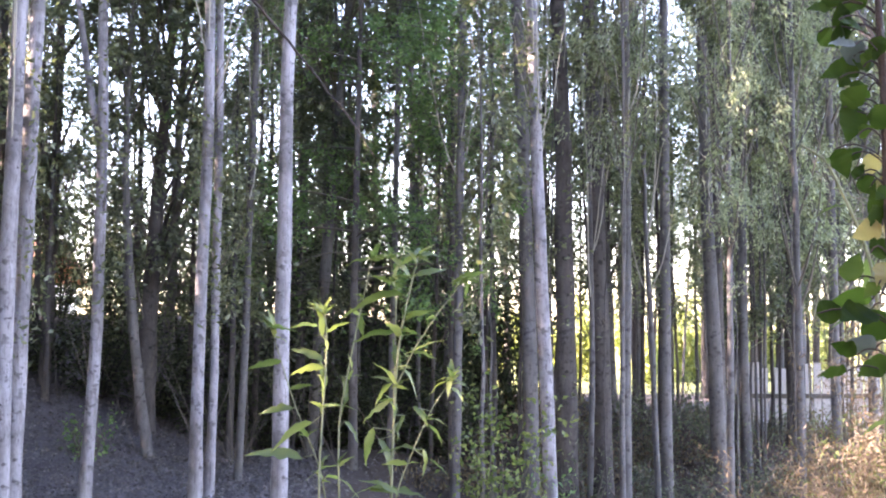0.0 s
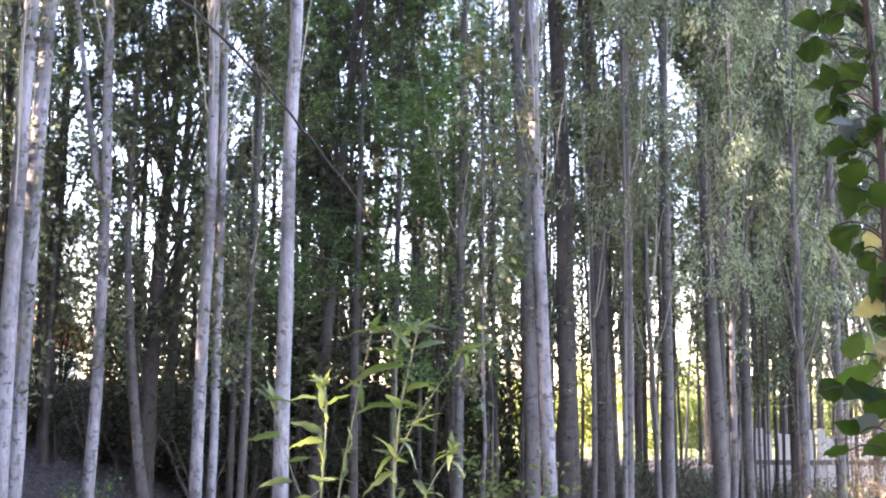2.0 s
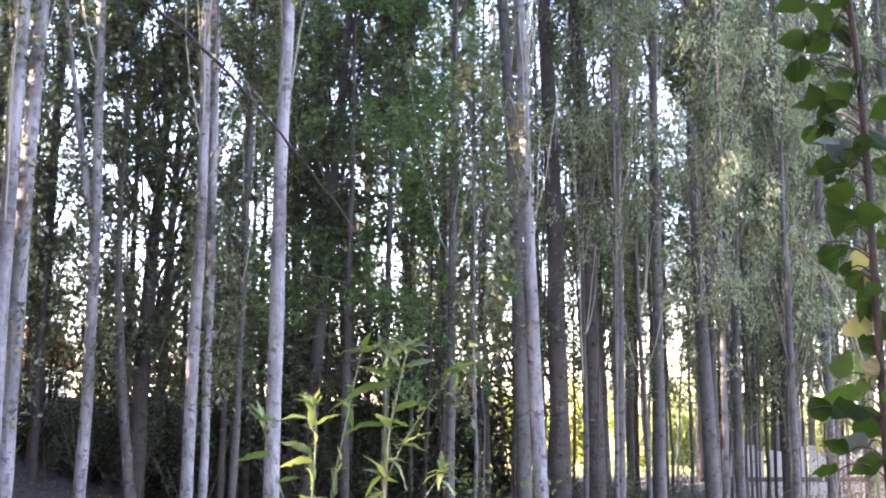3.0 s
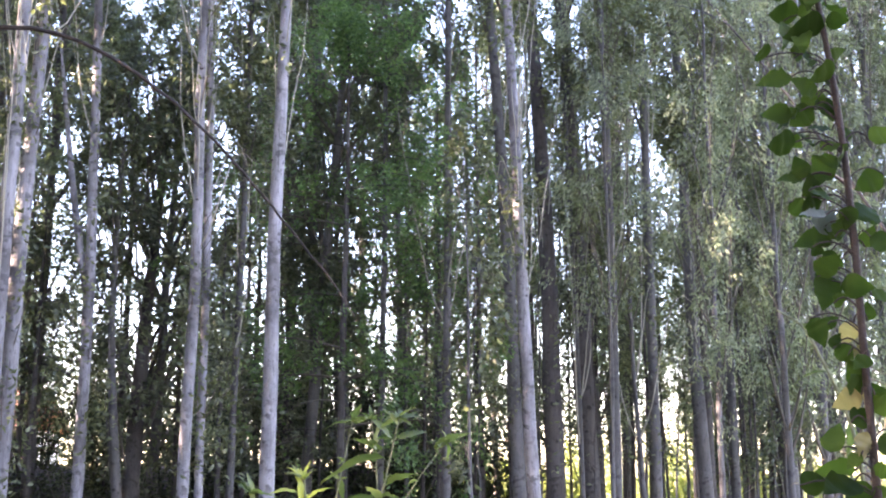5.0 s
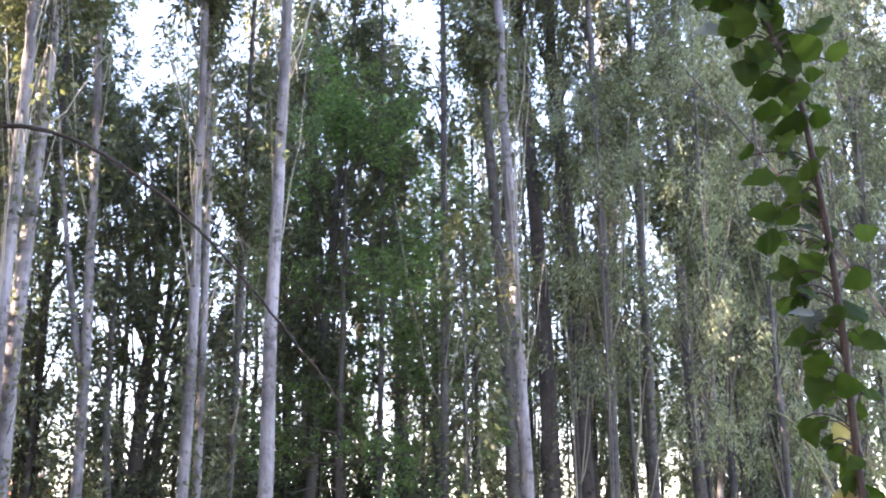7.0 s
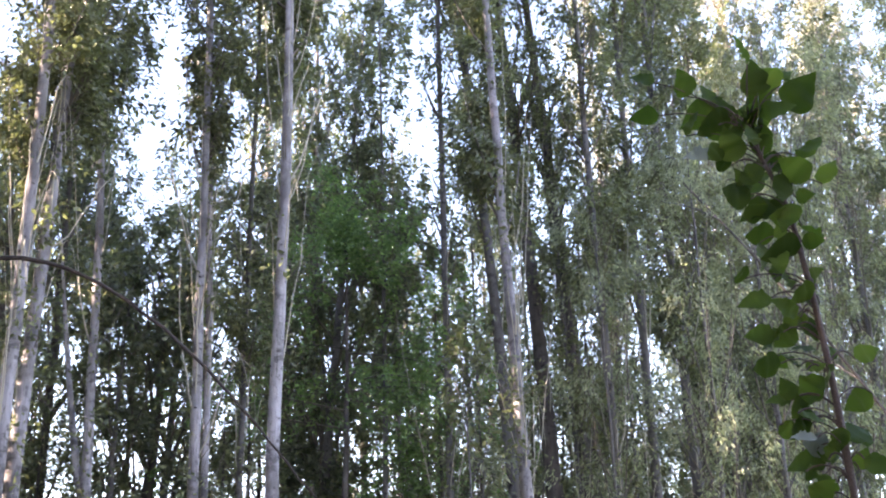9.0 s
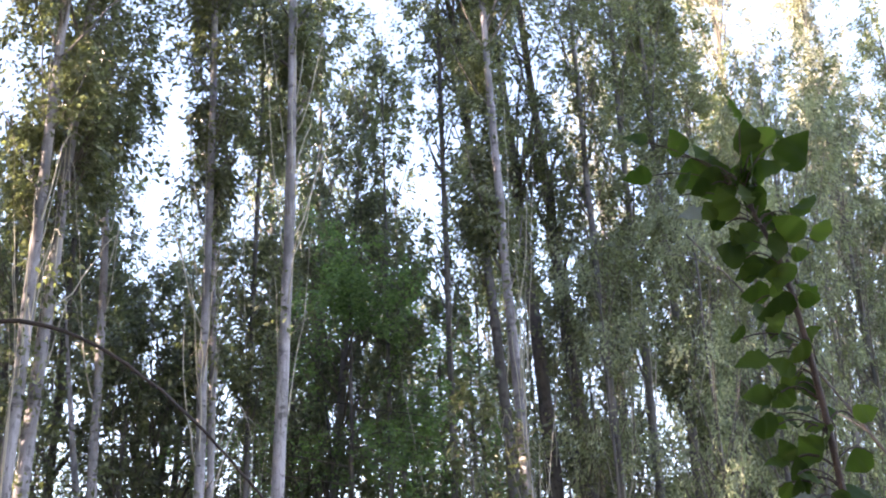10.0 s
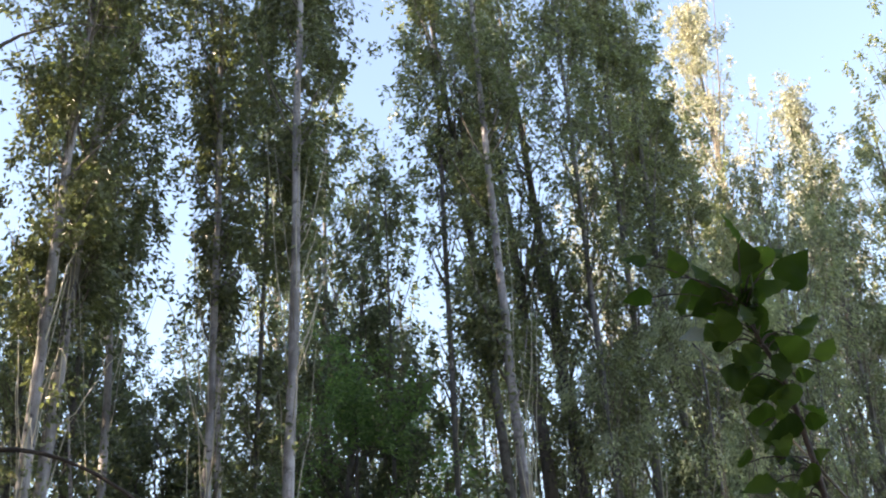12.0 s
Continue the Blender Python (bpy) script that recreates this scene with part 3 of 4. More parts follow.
for dx, dy, dh, dn, ds in ((-7.0, 21.0, 10.6, 9000, 65), (-5.7, 21.8, 10.2, 8000, 66), (-8.4, 22.0, 10.8, 8000, 67)):
    poplar("leafy_tree", dx, dy, dh, 0.08, 0.01, 0.0, 6.4, 0.9, dn, 0.10, ds, BARK_DARK, LEAF_BACK, "dark leafy tree standing taller on the bank", "taller trees on the bank", category="tree", limb_count=9, hang=0.9, wide=0.45, keep=0.6)
for dx, dy, dh, ds in ((-3.3, 22.6, 11.2, 62), (-2.5, 20.4, 10.4, 63), (-1.75, 22.4, 11.0, 64)):
    poplar("poplar", dx, dy, dh, 0.06, 0.0, 0.0, 5.8, 0.70, 3300, 0.10, ds, BARK_DARK, LEAF_BACK, "slim dark poplar behind the white trunks", DEEP)
BANK = "leafy trees on the bank"
for bx, by, bh, bn, bs in ((-7.2, 20.8, 6.6, 4000, 71), (-6.45, 19.2, 6.2, 2800, 72), (-3.15, 19.8, 8.6, 6000, 78), (-3.8, 22.6, 9.4, 6000, 79), (-4.35, 20.2, 6.6, 3200, 74), (-3.35, 18.6, 6.6, 5500, 75), (-2.55, 21.2, 8.2, 5500, 76), (-8.6, 22.5, 8.0, 5000, 77), (-2.9, 21.6, 9.0, 6500, 80), (-2.5, 18.9, 7.6, 5000, 91)):
    poplar("leafy_tree", bx, by, bh, 0.06, 0.01, 0.0, 1.9, 1.15, int(0.62 * bn), 0.095, bs, BARK_DARK, LEAF_BACK, "low leafy tree with dark spreading foliage on the bank", BANK, category="tree", flat=True, limb_count=9, hang=0.5, wide=0.5, keep=0.48)
# paler willow leaves on these trees stand in for brighter light at this side
for bx, by, bh, bs in ((0.75, 21.4, 6.8, 81), (2.95, 21.3, 6.6, 83), (3.95, 23.2, 7.4, 84), (5.6, 22.8, 7.4, 88), (2.2, 24.5, 7.4, 92), (4.75, 24.6, 7.2, 93), (6.5, 24.2, 7.6, 94)):
    poplar("leafy_tree", bx, by, bh, 0.05, 0.01, 0.0, 3.1, 0.95, 3000, 0.09, bs, BARK_DARK, LEAF_WILLOW, "slight leafy tree between the trunks", "slight trees between the trunks", category="tree", flat=True, limb_count=8, hang=0.5, wide=0.5, keep=0.55)
WILLOWS = "willows at the bright side"
poplar("willow", 3.55, 14.6, 9.4, 0.05, 0.01, 0.0, 2.7, 0.6, 6500, 0.075, 43, BARK_GREY, LEAF_WILLOW, "slender willow with hanging grey-green leaves", WILLOWS, whips=3, hang=1.5, wide=0.34)
poplar("willow", 2.35, 15.4, 8.8, 0.04, 0.01, 0.0, 3.3, 0.5, 4200, 0.07, 40, BARK_GREY, LEAF_WILLOW, "slender willow with thin hanging foliage", WILLOWS, whips=4, hang=1.5, wide=0.34)
poplar("willow", 4.70, 15.6, 10.0, 0.06, 0.0, 0.0, 2.2, 0.85, 9500, 0.075, 44, BARK_GREY, LEAF_WILLOW, "tall willow with hanging grey-green leaves", WILLOWS, whips=3, hang=1.5, wide=0.34)
poplar("willow", 5.65, 17.0, 12.6, 0.075, 0.0, 0.0, 1.8, 1.0, 12500, 0.09, 45, BARK_GREY, LEAF_POPLAR, "tall willow with dense grey-green foliage to the ground", WILLOWS, whips=3, hang=1.5, wide=0.34)
poplar("willow", 6.75, 18.5, 12.4, 0.08, 0.0, 0.0, 1.4, 1.0, 10500, 0.095, 46, BARK_GREY, LEAF_WILLOW, "tall willow with dense grey-green foliage to the ground", WILLOWS, whips=3, hang=1.5, wide=0.34)

poplar("poplar", 4.95, 19.3, 15.2, 0.085, 0.0, 0.0, 3.2, 0.85, 9500, 0.10, 47, BARK_GREY, LEAF_POPLAR, "leafy grey poplar behind the willows", DEEP)
for dx, dy, dh, ds in ((0.9, 21.0, 11.0, 56), (1.95, 22.6, 11.6, 57), (3.05, 21.8, 11.0, 58)):
    poplar("poplar", dx, dy, dh, 0.06, 0.0, 0.0, 5.6, 0.70, 3500, 0.10, ds, BARK_DARK, LEAF_POPLAR, "slim dark poplar behind the grey trunks", DEEP)
poplar("poplar", 6.45, 21.5, 14.8, 0.085, 0.0, 0.0, 2.6, 1.0, 12000, 0.10, 48, BARK_GREY, LEAF_POPLAR, "leafy grey poplar behind the willows", DEEP)

poplar("poplar", 7.95, 20.4, 14.6, 0.085, 0.0, 0.0, 3.0, 0.95, 10000, 0.10, 49, BARK_GREY, LEAF_BACK, "leafy grey poplar behind the willows", DEEP)

# crowns above the wood's right end, with sunlight put into their leaf colour
TALL = "tall poplars at the far end"
poplar("poplar", 9.06, 30.0, 27.0, 0.20, -0.006, 0.0, 10.0, 1.3, 29000, 0.10, 51, BARK_GREY, LEAF_SUNLIT, "tall poplar whose top stands in yellow sunlight", TALL)
poplar("poplar", 9.35, 24.0, 19.0, 0.15, 0.0, 0.0, 7.0, 0.66, 22000, 0.088, 52, BARK_GREY, LEAF_SUNLIT, "slim poplar with a thin sunlit top", TALL)
poplar("poplar", 4.80, 29.0, 20.5, 0.14, 0.0, 0.0, 8.0, 0.75, 16000, 0.10, 55, BARK_GREY, LEAF_SUNLIT, "poplar behind the wood whose crown catches the sun", TALL)
poplar("poplar", 11.3, 24.5, 18.6, 0.16, 0.0, 0.0, 3.0, 1.1, 15000, 0.105, 53, BARK_DARK, LEAF_BACK, "dark poplar at the end of the wood", TALL)
poplar("poplar", 10.0, 19.8, 17.4, 0.14, 0.0, 0.0, 6.0, 0.8, 9000, 0.10, 54, BARK_GREY, LEAF_POPLAR, "poplar with a yellowish crown at the wood's end", TALL)


def canopy_top(x, y):
    """How high the deeper trees reach, by their bearing from the clearing: two dips let the sky in."""
    b = x / y
    dips = [(-0.50, 0.60), (-0.30, 0.52), (-0.255, 0.39), (-0.21, 0.48), (-0.14, 0.80), (-0.06, 0.62), (-0.03, 0.48), (0.0, 0.34), (0.02, 0.40), (0.045, 0.46), (0.07, 0.52), (0.10, 0.62), (0.13, 0.60), (0.15, 0.47), (0.18, 0.55), (0.22, 0.52), (0.27, 0.50), (0.34, 0.50), (0.7, 0.6)]
    return 2.0 + y * float(np.interp(b, [d[0] for d in dips], [d[1] for d in dips]))


def deep_wood():
    """The rest of the stand and unseen shading trees: a few tree shapes, repeated with turns of their own."""
    rng = np.random.default_rng(77)
    moulds = []
    for k in range(5):
        moulds.append(poplar("poplar", -30 - 3 * k, 60 + 2 * k, 14.0, 0.09 + 0.015 * (k % 3), rng.normal(0, 0.012), 0.0, 1.7 + 0.35 * k, 1.05, 4600, 0.114, 100 + k, BARK_DARK if k % 2 else BARK_GREY, LEAF_BACK, "shaded poplar deep in the wood", "poplars deep in the wood", limb_count=5, base_z=0.0))
    spots = []
    tries = 0
    while len(spots) < 44 and tries < 4000:
        tries += 1
        y = rng.uniform(20.5, 37)
        x = rng.uniform(-0.46, 0.47) * y
        if all((x - a) ** 2 + (y - b) ** 2 > 3.0 for a, b in spots):
            # the wood is thinner towards the field on the right
            if (0.06 < x / y < 0.25 and y > 24 or 0.09 < x / y < 0.2) and rng.uniform() < 0.8:
                continue
            # and open to the sky on the bank at the left
            if -0.37 < x / y < -0.17 and (y > 31 or rng.uniform() < 0.12):
                continue
            spots.append((x, y))
    # every other tree on the bank has been felled
    spots = [p for i, p in enumerate(spots) if not (-0.345 < p[0] / p[1] < -0.215 and i % 2)]
    spots = [p for i, p in enumerate(spots) if not (-0.15 < p[0] / p[1] < 0.03 and i % 7 == 1)]
    inside = len(spots)
    # coarse-leaved shapes for trees out of view, which only cut the light
    moulds.append(poplar("poplar", -50, 60, 14.0, 0.11, 0.0, 0.0, 0.8, 1.5, 1500, 0.36, 109, BARK_GREY, LEAF_BACK, "unseen poplar added round the clearing to shade the wood", "poplars round the clearing", limb_count=2, base_z=0.0, twiggy=12))
    moulds.append(poplar("poplar", -54, 60, 14.0, 0.11, 0.0, 0.0, 0.8, 1.6, 2700, 0.34, 110, BARK_GREY, LEAF_BACK, "unseen poplar added round the clearing to shade the wood", "poplars round the clearing", limb_count=2, base_z=0.0, twiggy=12))
    # the stand goes on unseen to the left, on the bank, to block the low sun
    for k in range(64):
        back = 1.9 * (k % 8)
        x, y = -11.0 - back + rng.normal(0, 0.5), -4.6 + 3.9 * (k // 8) - 0.27 * back + rng.uniform(-1.9, 1.9)
        spots.append((min(x, -0.5 * y - 2.4), y))
    for k in range(6):
        spots.append((-8.6 - 0.9 * (k % 2), -3.0 + 1.5 * k + rng.normal(0, 0.2)))
    for k in range(11):
        y = 11.0 + 1.9 * k
        spots.append((-0.64 * y - 1.6 - 0.8 * (k % 2), y))
    # unseen trees added behind the camera, to darken the lower wood
    for k in range(32):
        spots.append((-13.0 + 1.75 * (k % 16) + rng.normal(0, 0.4), -7.0 - 3.0 * (k % 2) - 4.5 * (k // 16) + rng.normal(0, 0.6)))
    # a gap left in these unseen trees lets the low sun reach the dry bushes
    spots = [p for i, p in enumerate(spots) if i < inside or p[0] > -8 or abs(p[1] - 5.3 - 0.268 * (p[0] - 2.2)) > 0.6]
    for i, (x, y) in enumerate(spots):
        top = min(18.0, canopy_top(x, y) * rng.uniform(0.86, 1.0)) if y > 19 else rng.uniform(16.5, 18.5)
        # unseen trees in one row are shortened to let some sun into the front crowns
        young = i >= inside and x < -8 and abs(y - 12.7 - 0.268 * (x + 4.4)) < 1.65
        if young:
            top *= 0.48
        m = moulds[i % 5] if i < inside else moulds[6] if x < -8 and 4.5 < y < 17 and not young else moulds[5]
        s = top / 14.0
        ob = copy_thing(m, pose(x, y, float(ground_z(x, y)) - 0.03, 0, 0, rng.uniform(0, 360)))
        ob.scale = (0.75 + 0.25 * s, 0.75 + 0.25 * s, s)
    for m in moulds:
        for o in list(m.children_recursive) + [m]:
            bpy.data.objects.remove(o)


deep_wood()


def young_stems():
    """Thin leafy saplings that crowd the bright right side."""
    rng = np.random.default_rng(91)
    mould = [poplar("sapling", 40, 60 + k, 9.0, 0.028 + 0.007 * k, rng.normal(0, 0.01), 0.0, 2.0, 0.5, 1250, 0.10, 130 + k, (BARK_DARK, BARK_GREY, BARK_DARK)[k], LEAF_BACK, "thin young tree with a bare lower stem", "young trees", limb_count=3, base_z=0.0, category="tree", twiggy=3) for k in range(3)]
    for i in range(66):
        y = rng.uniform(19.5, 28)
        x = rng.uniform(0.06, 0.36) * y if i < 58 else rng.uniform(-0.36, 0.0) * y
        if 0.155 < x / y < 0.175 or 0.10 < x / y < 0.15 and i % 2:
            continue
        ob = copy_thing(mould[i % 3], pose(x, y, float(ground_z(x, y)) - 0.03, rng.normal(0, 1.2), rng.normal(0, 1.2), rng.uniform(0, 360)))
        ob.scale = (1, 1, rng.uniform(0.75, 1.15))
    for k in range(12):
        y = 25.0 + (k * 5 % 9)
        x = (0.115 + 0.0125 * k) * y
        ob = copy_thing(mould[k % 3], pose(x, y, float(ground_z(x, y)) - 0.03, rng.normal(0, 1.5), rng.normal(0, 1.5), rng.uniform(0, 360)))
        ob.scale = (1.3, 1.3, rng.uniform(0.8, 1.1))
    for m in mould:
        for o in list(m.children_recursive) + [m]:
            bpy.data.objects.remove(o)


young_stems()


def bush(name, x, y, h, r, leaves, leaf_len, seed, leaf_mat, twig_mat, label, group="", stems=14, wide=0.55):
    rng = np.random.default_rng(seed)
    z0 = float(ground_z(x, y))
    b = thing(name, (x, y, z0 - 0.03), label, "bush", group)
    tw, P, W = [], [], []
    for k in range(stems):
        az, out = rng.uniform(0, 2 * np.pi), r * rng.uniform(0.2, 1.0)
        s = np.linspace(0, 1, 8)[:, None]
        d = np.array([np.cos(az) * out, np.sin(az) * out, 0])
        p = np.array([0.12 * np.cos(az), 0.12 * np.sin(az), 0]) + d * s ** 1.3 + np.array([0, 0, h * rng.uniform(0.6, 1.0)]) * s + rng.normal(0, 0.03, (8, 3)) * s
        v, f = tube(p, 0.018 * (1.05 - s[:, 0]), 5)
        if k < 6:
            part_of("branch", as_mesh("branch", v, f, twig_mat, True), b)
        else:
            tw.append((v, f))
        n = leaves // stems
        u = rng.uniform(0.05, 1.0, n)
        pos = np.stack([np.interp(u, s[:, 0], p[:, c]) for c in range(3)], 1)
        P.append(pos + rng.normal(0, 0.11 * h ** 0.5, (n, 3)))
        W.append(rng.normal(0, 1, (n, 3)) + np.array([np.cos(az), np.sin(az), -0.2]))
    v, f = joined(tw)
    part_of("twig_growth", as_mesh("twig_growth", v, f, twig_mat), b, kind="stuff")
    P, W = np.concatenate(P), np.concatenate(W)
    P[:, 2] = np.maximum(P[:, 2], 0.05)
    v, f = leaf_cloud(rng, P, W, leaf_len * rng.uniform(0.6, 1.3, len(P)), wide)
    part_of("foliage", as_mesh("foliage", v, f, leaf_mat), b, kind="stuff")
    return b


def thicket():
    rng = np.random.default_rng(17)
    mould = [bush("bush", 60, 60 + 3 * k, 3.0, 1.5, 2400, 0.106, 150 + k, LEAF_THICKET_SHADE, TWIG_DARK, "dense dark bush in deep shade under the trees", "thicket under the trees", stems=18) for k in range(3)]
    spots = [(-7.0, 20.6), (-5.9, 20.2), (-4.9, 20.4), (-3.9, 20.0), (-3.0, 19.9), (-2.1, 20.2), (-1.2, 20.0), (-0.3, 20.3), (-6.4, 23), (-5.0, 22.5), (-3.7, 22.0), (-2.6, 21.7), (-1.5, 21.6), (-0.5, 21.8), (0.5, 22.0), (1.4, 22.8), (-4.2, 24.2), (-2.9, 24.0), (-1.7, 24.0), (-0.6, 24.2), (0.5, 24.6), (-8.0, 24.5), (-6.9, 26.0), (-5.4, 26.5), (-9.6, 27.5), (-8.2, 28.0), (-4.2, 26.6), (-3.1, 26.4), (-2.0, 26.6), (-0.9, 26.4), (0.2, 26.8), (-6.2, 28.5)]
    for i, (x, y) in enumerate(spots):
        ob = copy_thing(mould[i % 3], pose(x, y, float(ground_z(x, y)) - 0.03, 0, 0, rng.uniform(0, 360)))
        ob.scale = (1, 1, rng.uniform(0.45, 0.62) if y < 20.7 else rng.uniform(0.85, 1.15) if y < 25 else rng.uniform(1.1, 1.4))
    # unseen bushes added far left, stretched tall to stop low sun under the crowns
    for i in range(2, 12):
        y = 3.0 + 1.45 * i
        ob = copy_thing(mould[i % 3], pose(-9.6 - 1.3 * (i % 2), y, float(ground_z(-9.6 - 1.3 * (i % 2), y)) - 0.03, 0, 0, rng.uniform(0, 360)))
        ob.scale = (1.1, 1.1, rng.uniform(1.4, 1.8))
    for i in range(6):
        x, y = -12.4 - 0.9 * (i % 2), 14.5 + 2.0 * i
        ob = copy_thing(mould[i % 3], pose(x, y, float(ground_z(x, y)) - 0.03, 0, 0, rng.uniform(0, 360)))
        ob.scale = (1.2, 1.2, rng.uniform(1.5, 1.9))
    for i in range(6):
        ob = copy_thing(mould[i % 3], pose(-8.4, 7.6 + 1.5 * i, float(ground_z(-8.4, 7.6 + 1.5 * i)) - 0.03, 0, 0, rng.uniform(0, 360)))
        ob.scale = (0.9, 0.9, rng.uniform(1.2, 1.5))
    for m in mould:
        for o in list(m.children_recursive) + [m]:
            bpy.data.objects.remove(o)


thicket()
bush("bush", 0.72, 13.6, 2.1, 0.40, 950, 0.085, 161, LEAF_WEED, TWIG_MID, "young leafy bush at the foot of the poplars", stems=7)
bush("bush", -5.0, 16.6, 0.7, 0.35, 260, 0.07, 164, LEAF_LOCUST, TWIG_MID, "small green bush on the bank", stems=9)
bush("bush", 1.22, 13.4, 1.3, 0.12, 120, 0.08, 162, LEAF_LOCUST, TWIG_MID, "small green sprout at the foot of the white poplar", stems=7)
bush("bush", 3.55, 13.0, 0.9, 0.5, 600, 0.075, 163, LEAF_WEED, TWIG_MID, "low green plants on the wood floor", stems=12, wide=0.3)


def hedge():
    """Sunlit bushes beyond the field, seen between the trunks."""
    rng = np.random.default_rng(19)
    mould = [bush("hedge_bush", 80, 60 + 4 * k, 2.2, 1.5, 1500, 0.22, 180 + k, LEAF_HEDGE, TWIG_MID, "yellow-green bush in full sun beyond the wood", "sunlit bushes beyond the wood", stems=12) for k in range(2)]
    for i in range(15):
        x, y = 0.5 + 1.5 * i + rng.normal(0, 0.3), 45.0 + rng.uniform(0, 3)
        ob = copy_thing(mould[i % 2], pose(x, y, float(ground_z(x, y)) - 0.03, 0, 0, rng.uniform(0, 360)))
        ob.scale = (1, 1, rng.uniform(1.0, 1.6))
    for m in mould:
        for o in list(m.children_recursive) + [m]:
            bpy.data.objects.remove(o)


hedge()


def thin_poles():
    """Bare thin stems between the grey trunks."""
    rng = np.random.default_rng(29)
    for i in range(11):
        y = rng.uniform(16.5, 20.5)
        x = (0.045 + 0.0225 * i + rng.normal(0, 0.006)) * y
        h = rng.uniform(5.5, 9.5)
        tree = thing("sapling", (x, y, float(ground_z(x, y)) - 0.04), "bare thin dark sapling among the trunks", "tree", "bare saplings")
        path = stem_path(h, rng.normal(0, 0.02), rng.normal(0, 0.002), rng, 0.014)
        v, f = tube(path, rng.uniform(0.013, 0.022) * (1 - 0.7 * path[:, 2] / h), 7, rng, 0.03)
        part_of("trunk", as_mesh("trunk", v, f, (BARK_DARK, BARK_GREY)[i % 3 == 0], True), tree)
        for k in range(5):
            q = point_on(path, rng.uniform(0.35, 0.95) * h)
            w = np.linspace(0, 1, 6)[:, None]
            d = np.append(rng.normal(0, 0.25, 2), rng.uniform(0.2, 0.8))
            v, f = tube(q + d * w + np.array([0, 0, -0.2]) * w ** 2, 0.008 * (1.05 - w[:, 0]), 5)
            part_of("branch", as_mesh("branch", v, f, TWIG_MID, True), tree)


thin_poles()


def dead_shrubs():
    """Bare leaning sticks in the shade on the bank."""
    rng = np.random.default_rng(37)
    for i in range(11):
        y = rng.uniform(16.8, 19.6)
        x = rng.uniform(-0.34, -0.02) * y
        b = thing("dead_shrub", (x, y, float(ground_z(x, y)) - 0.03), "bare grey sticks of a dead shrub on the bank", "dead shrub", "dead shrubs on the bank")
        for k in range(rng.integers(3, 7)):
            s = np.linspace(0, 1, 8)[:, None]
            h = rng.uniform(0.8, 2.4)
            d = np.array([rng.normal(0, 0.32), rng.normal(0, 0.3), 1.0]) * h
            p = rng.normal(0, 0.06, 3) * np.array([1, 1, 0]) + d * s + np.cumsum(rng.normal(0, 0.02, (8, 3)), 0) * s
            v, f = tube(p, rng.uniform(0.005, 0.012) * (1.1 - 0.8 * s[:, 0]), 5)
            part_of("stick", as_mesh("stick", v, f, (TWIG_MID, BARK_DARK)[k % 2], True), b)


dead_shrubs()


def brush_piles():
    """Fallen brown twigs and dead leaves heaped on the slope behind the grey trunks."""
    rng = np.random.default_rng(43)
    mould = []
    for k in range(3):
        b = thing("brush_pile", (90, 60 + 2 * k, 0), "low heap of brown twigs and dead leaves on the slope", "brushwood", "brush heaps on the slope")
        tw = []
        for _ in range(70):
            w = np.linspace(0, 1, 6)[:, None]
            q = np.array([rng.normal(0, 0.45), rng.normal(0, 0.35), 0.02])
            d = np.array([rng.normal(0, 0.35), rng.normal(0, 0.3), rng.uniform(0.05, 0.55)])
            tw.append(tube(q + d * w + np.array([0, 0, -0.25]) * w ** 2, 0.006 * (1.1 - w[:, 0]), 4))
        for j in range(5):
            v, f = tw.pop()
            part_of("stick", as_mesh("stick", v, f, TWIG_MID, True), b)
        v, f = joined(tw)
        part_of("twig_growth", as_mesh("twig_growth", v, f, TWIG_MID), b, kind="stuff")
        n = 420
        P = np.stack([rng.normal(0, 0.5, n), rng.normal(0, 0.4, n), np.abs(rng.normal(0, 0.14, n)) + 0.02], 1)
        v, f = leaf_cloud(rng, P, rng.normal(0, 1, (n, 3)), 0.065 * rng.uniform(0.5, 1.3, n), 0.5)
        part_of("dead_foliage", as_mesh("dead_foliage", v, f, LEAF_DRY), b, kind="stuff")
        mould.append(b)
    for i in range(30):
        y = rng.uniform(18.0, 24.5)
        x = rng.uniform(-0.02, 0.33) * y
        ob = copy_thing(mould[i % 3], pose(x, y, float(ground_z(x, y)) - 0.02, 0, 0, rng.uniform(0, 360)))
        ob.scale = (1, 1, rng.uniform(0.7, 1.5))
    for m in mould:
        for o in list(m.children_recursive) + [m]:
            bpy.data.objects.remove(o)


brush_piles()


def low_growth():
    """Knee-high plants on the wood floor between the trunks."""
    rng = np.random.default_rng(55)
    mould = [bush("low_plant", 70, 60 + k, 0.8 + 0.3 * k, 0.6, 330, 0.07, 170 + k, LEAF_BACK, TWIG_MID, "low green plant on the wood floor", "low plants", stems=9, wide=0.4) for k in range(2)]
    for i in range(26):
        y = rng.uniform(16.5, 23)
        x = rng.uniform(0.02, 0.31) * y
        ob = copy_thing(mould[i % 2], pose(x, y, float(ground_z(x, y)) - 0.03, 0, 0, rng.uniform(0, 360)))
        ob.scale = (1, 1, rng.uniform(0.6, 1.3))
    for m in mould:
        for o in list(m.children_recursive) + [m]:
            bpy.data.objects.remove(o)


low_growth()

# ---- nearest plants ----


def blade(name, kind, rng, mat):
    """One leaf blade one unit long, along +x: two halves hinged on the midrib, arched and waved."""
    n = 13 if kind == "poplar" else 9
    u = np.linspace(0, 1, n)
    if kind == "poplar":
        w = 0.43 * np.sin(np.pi * np.clip(u, 0, 1) ** 0.70) ** 0.95 * (1 - 0.22 * u)
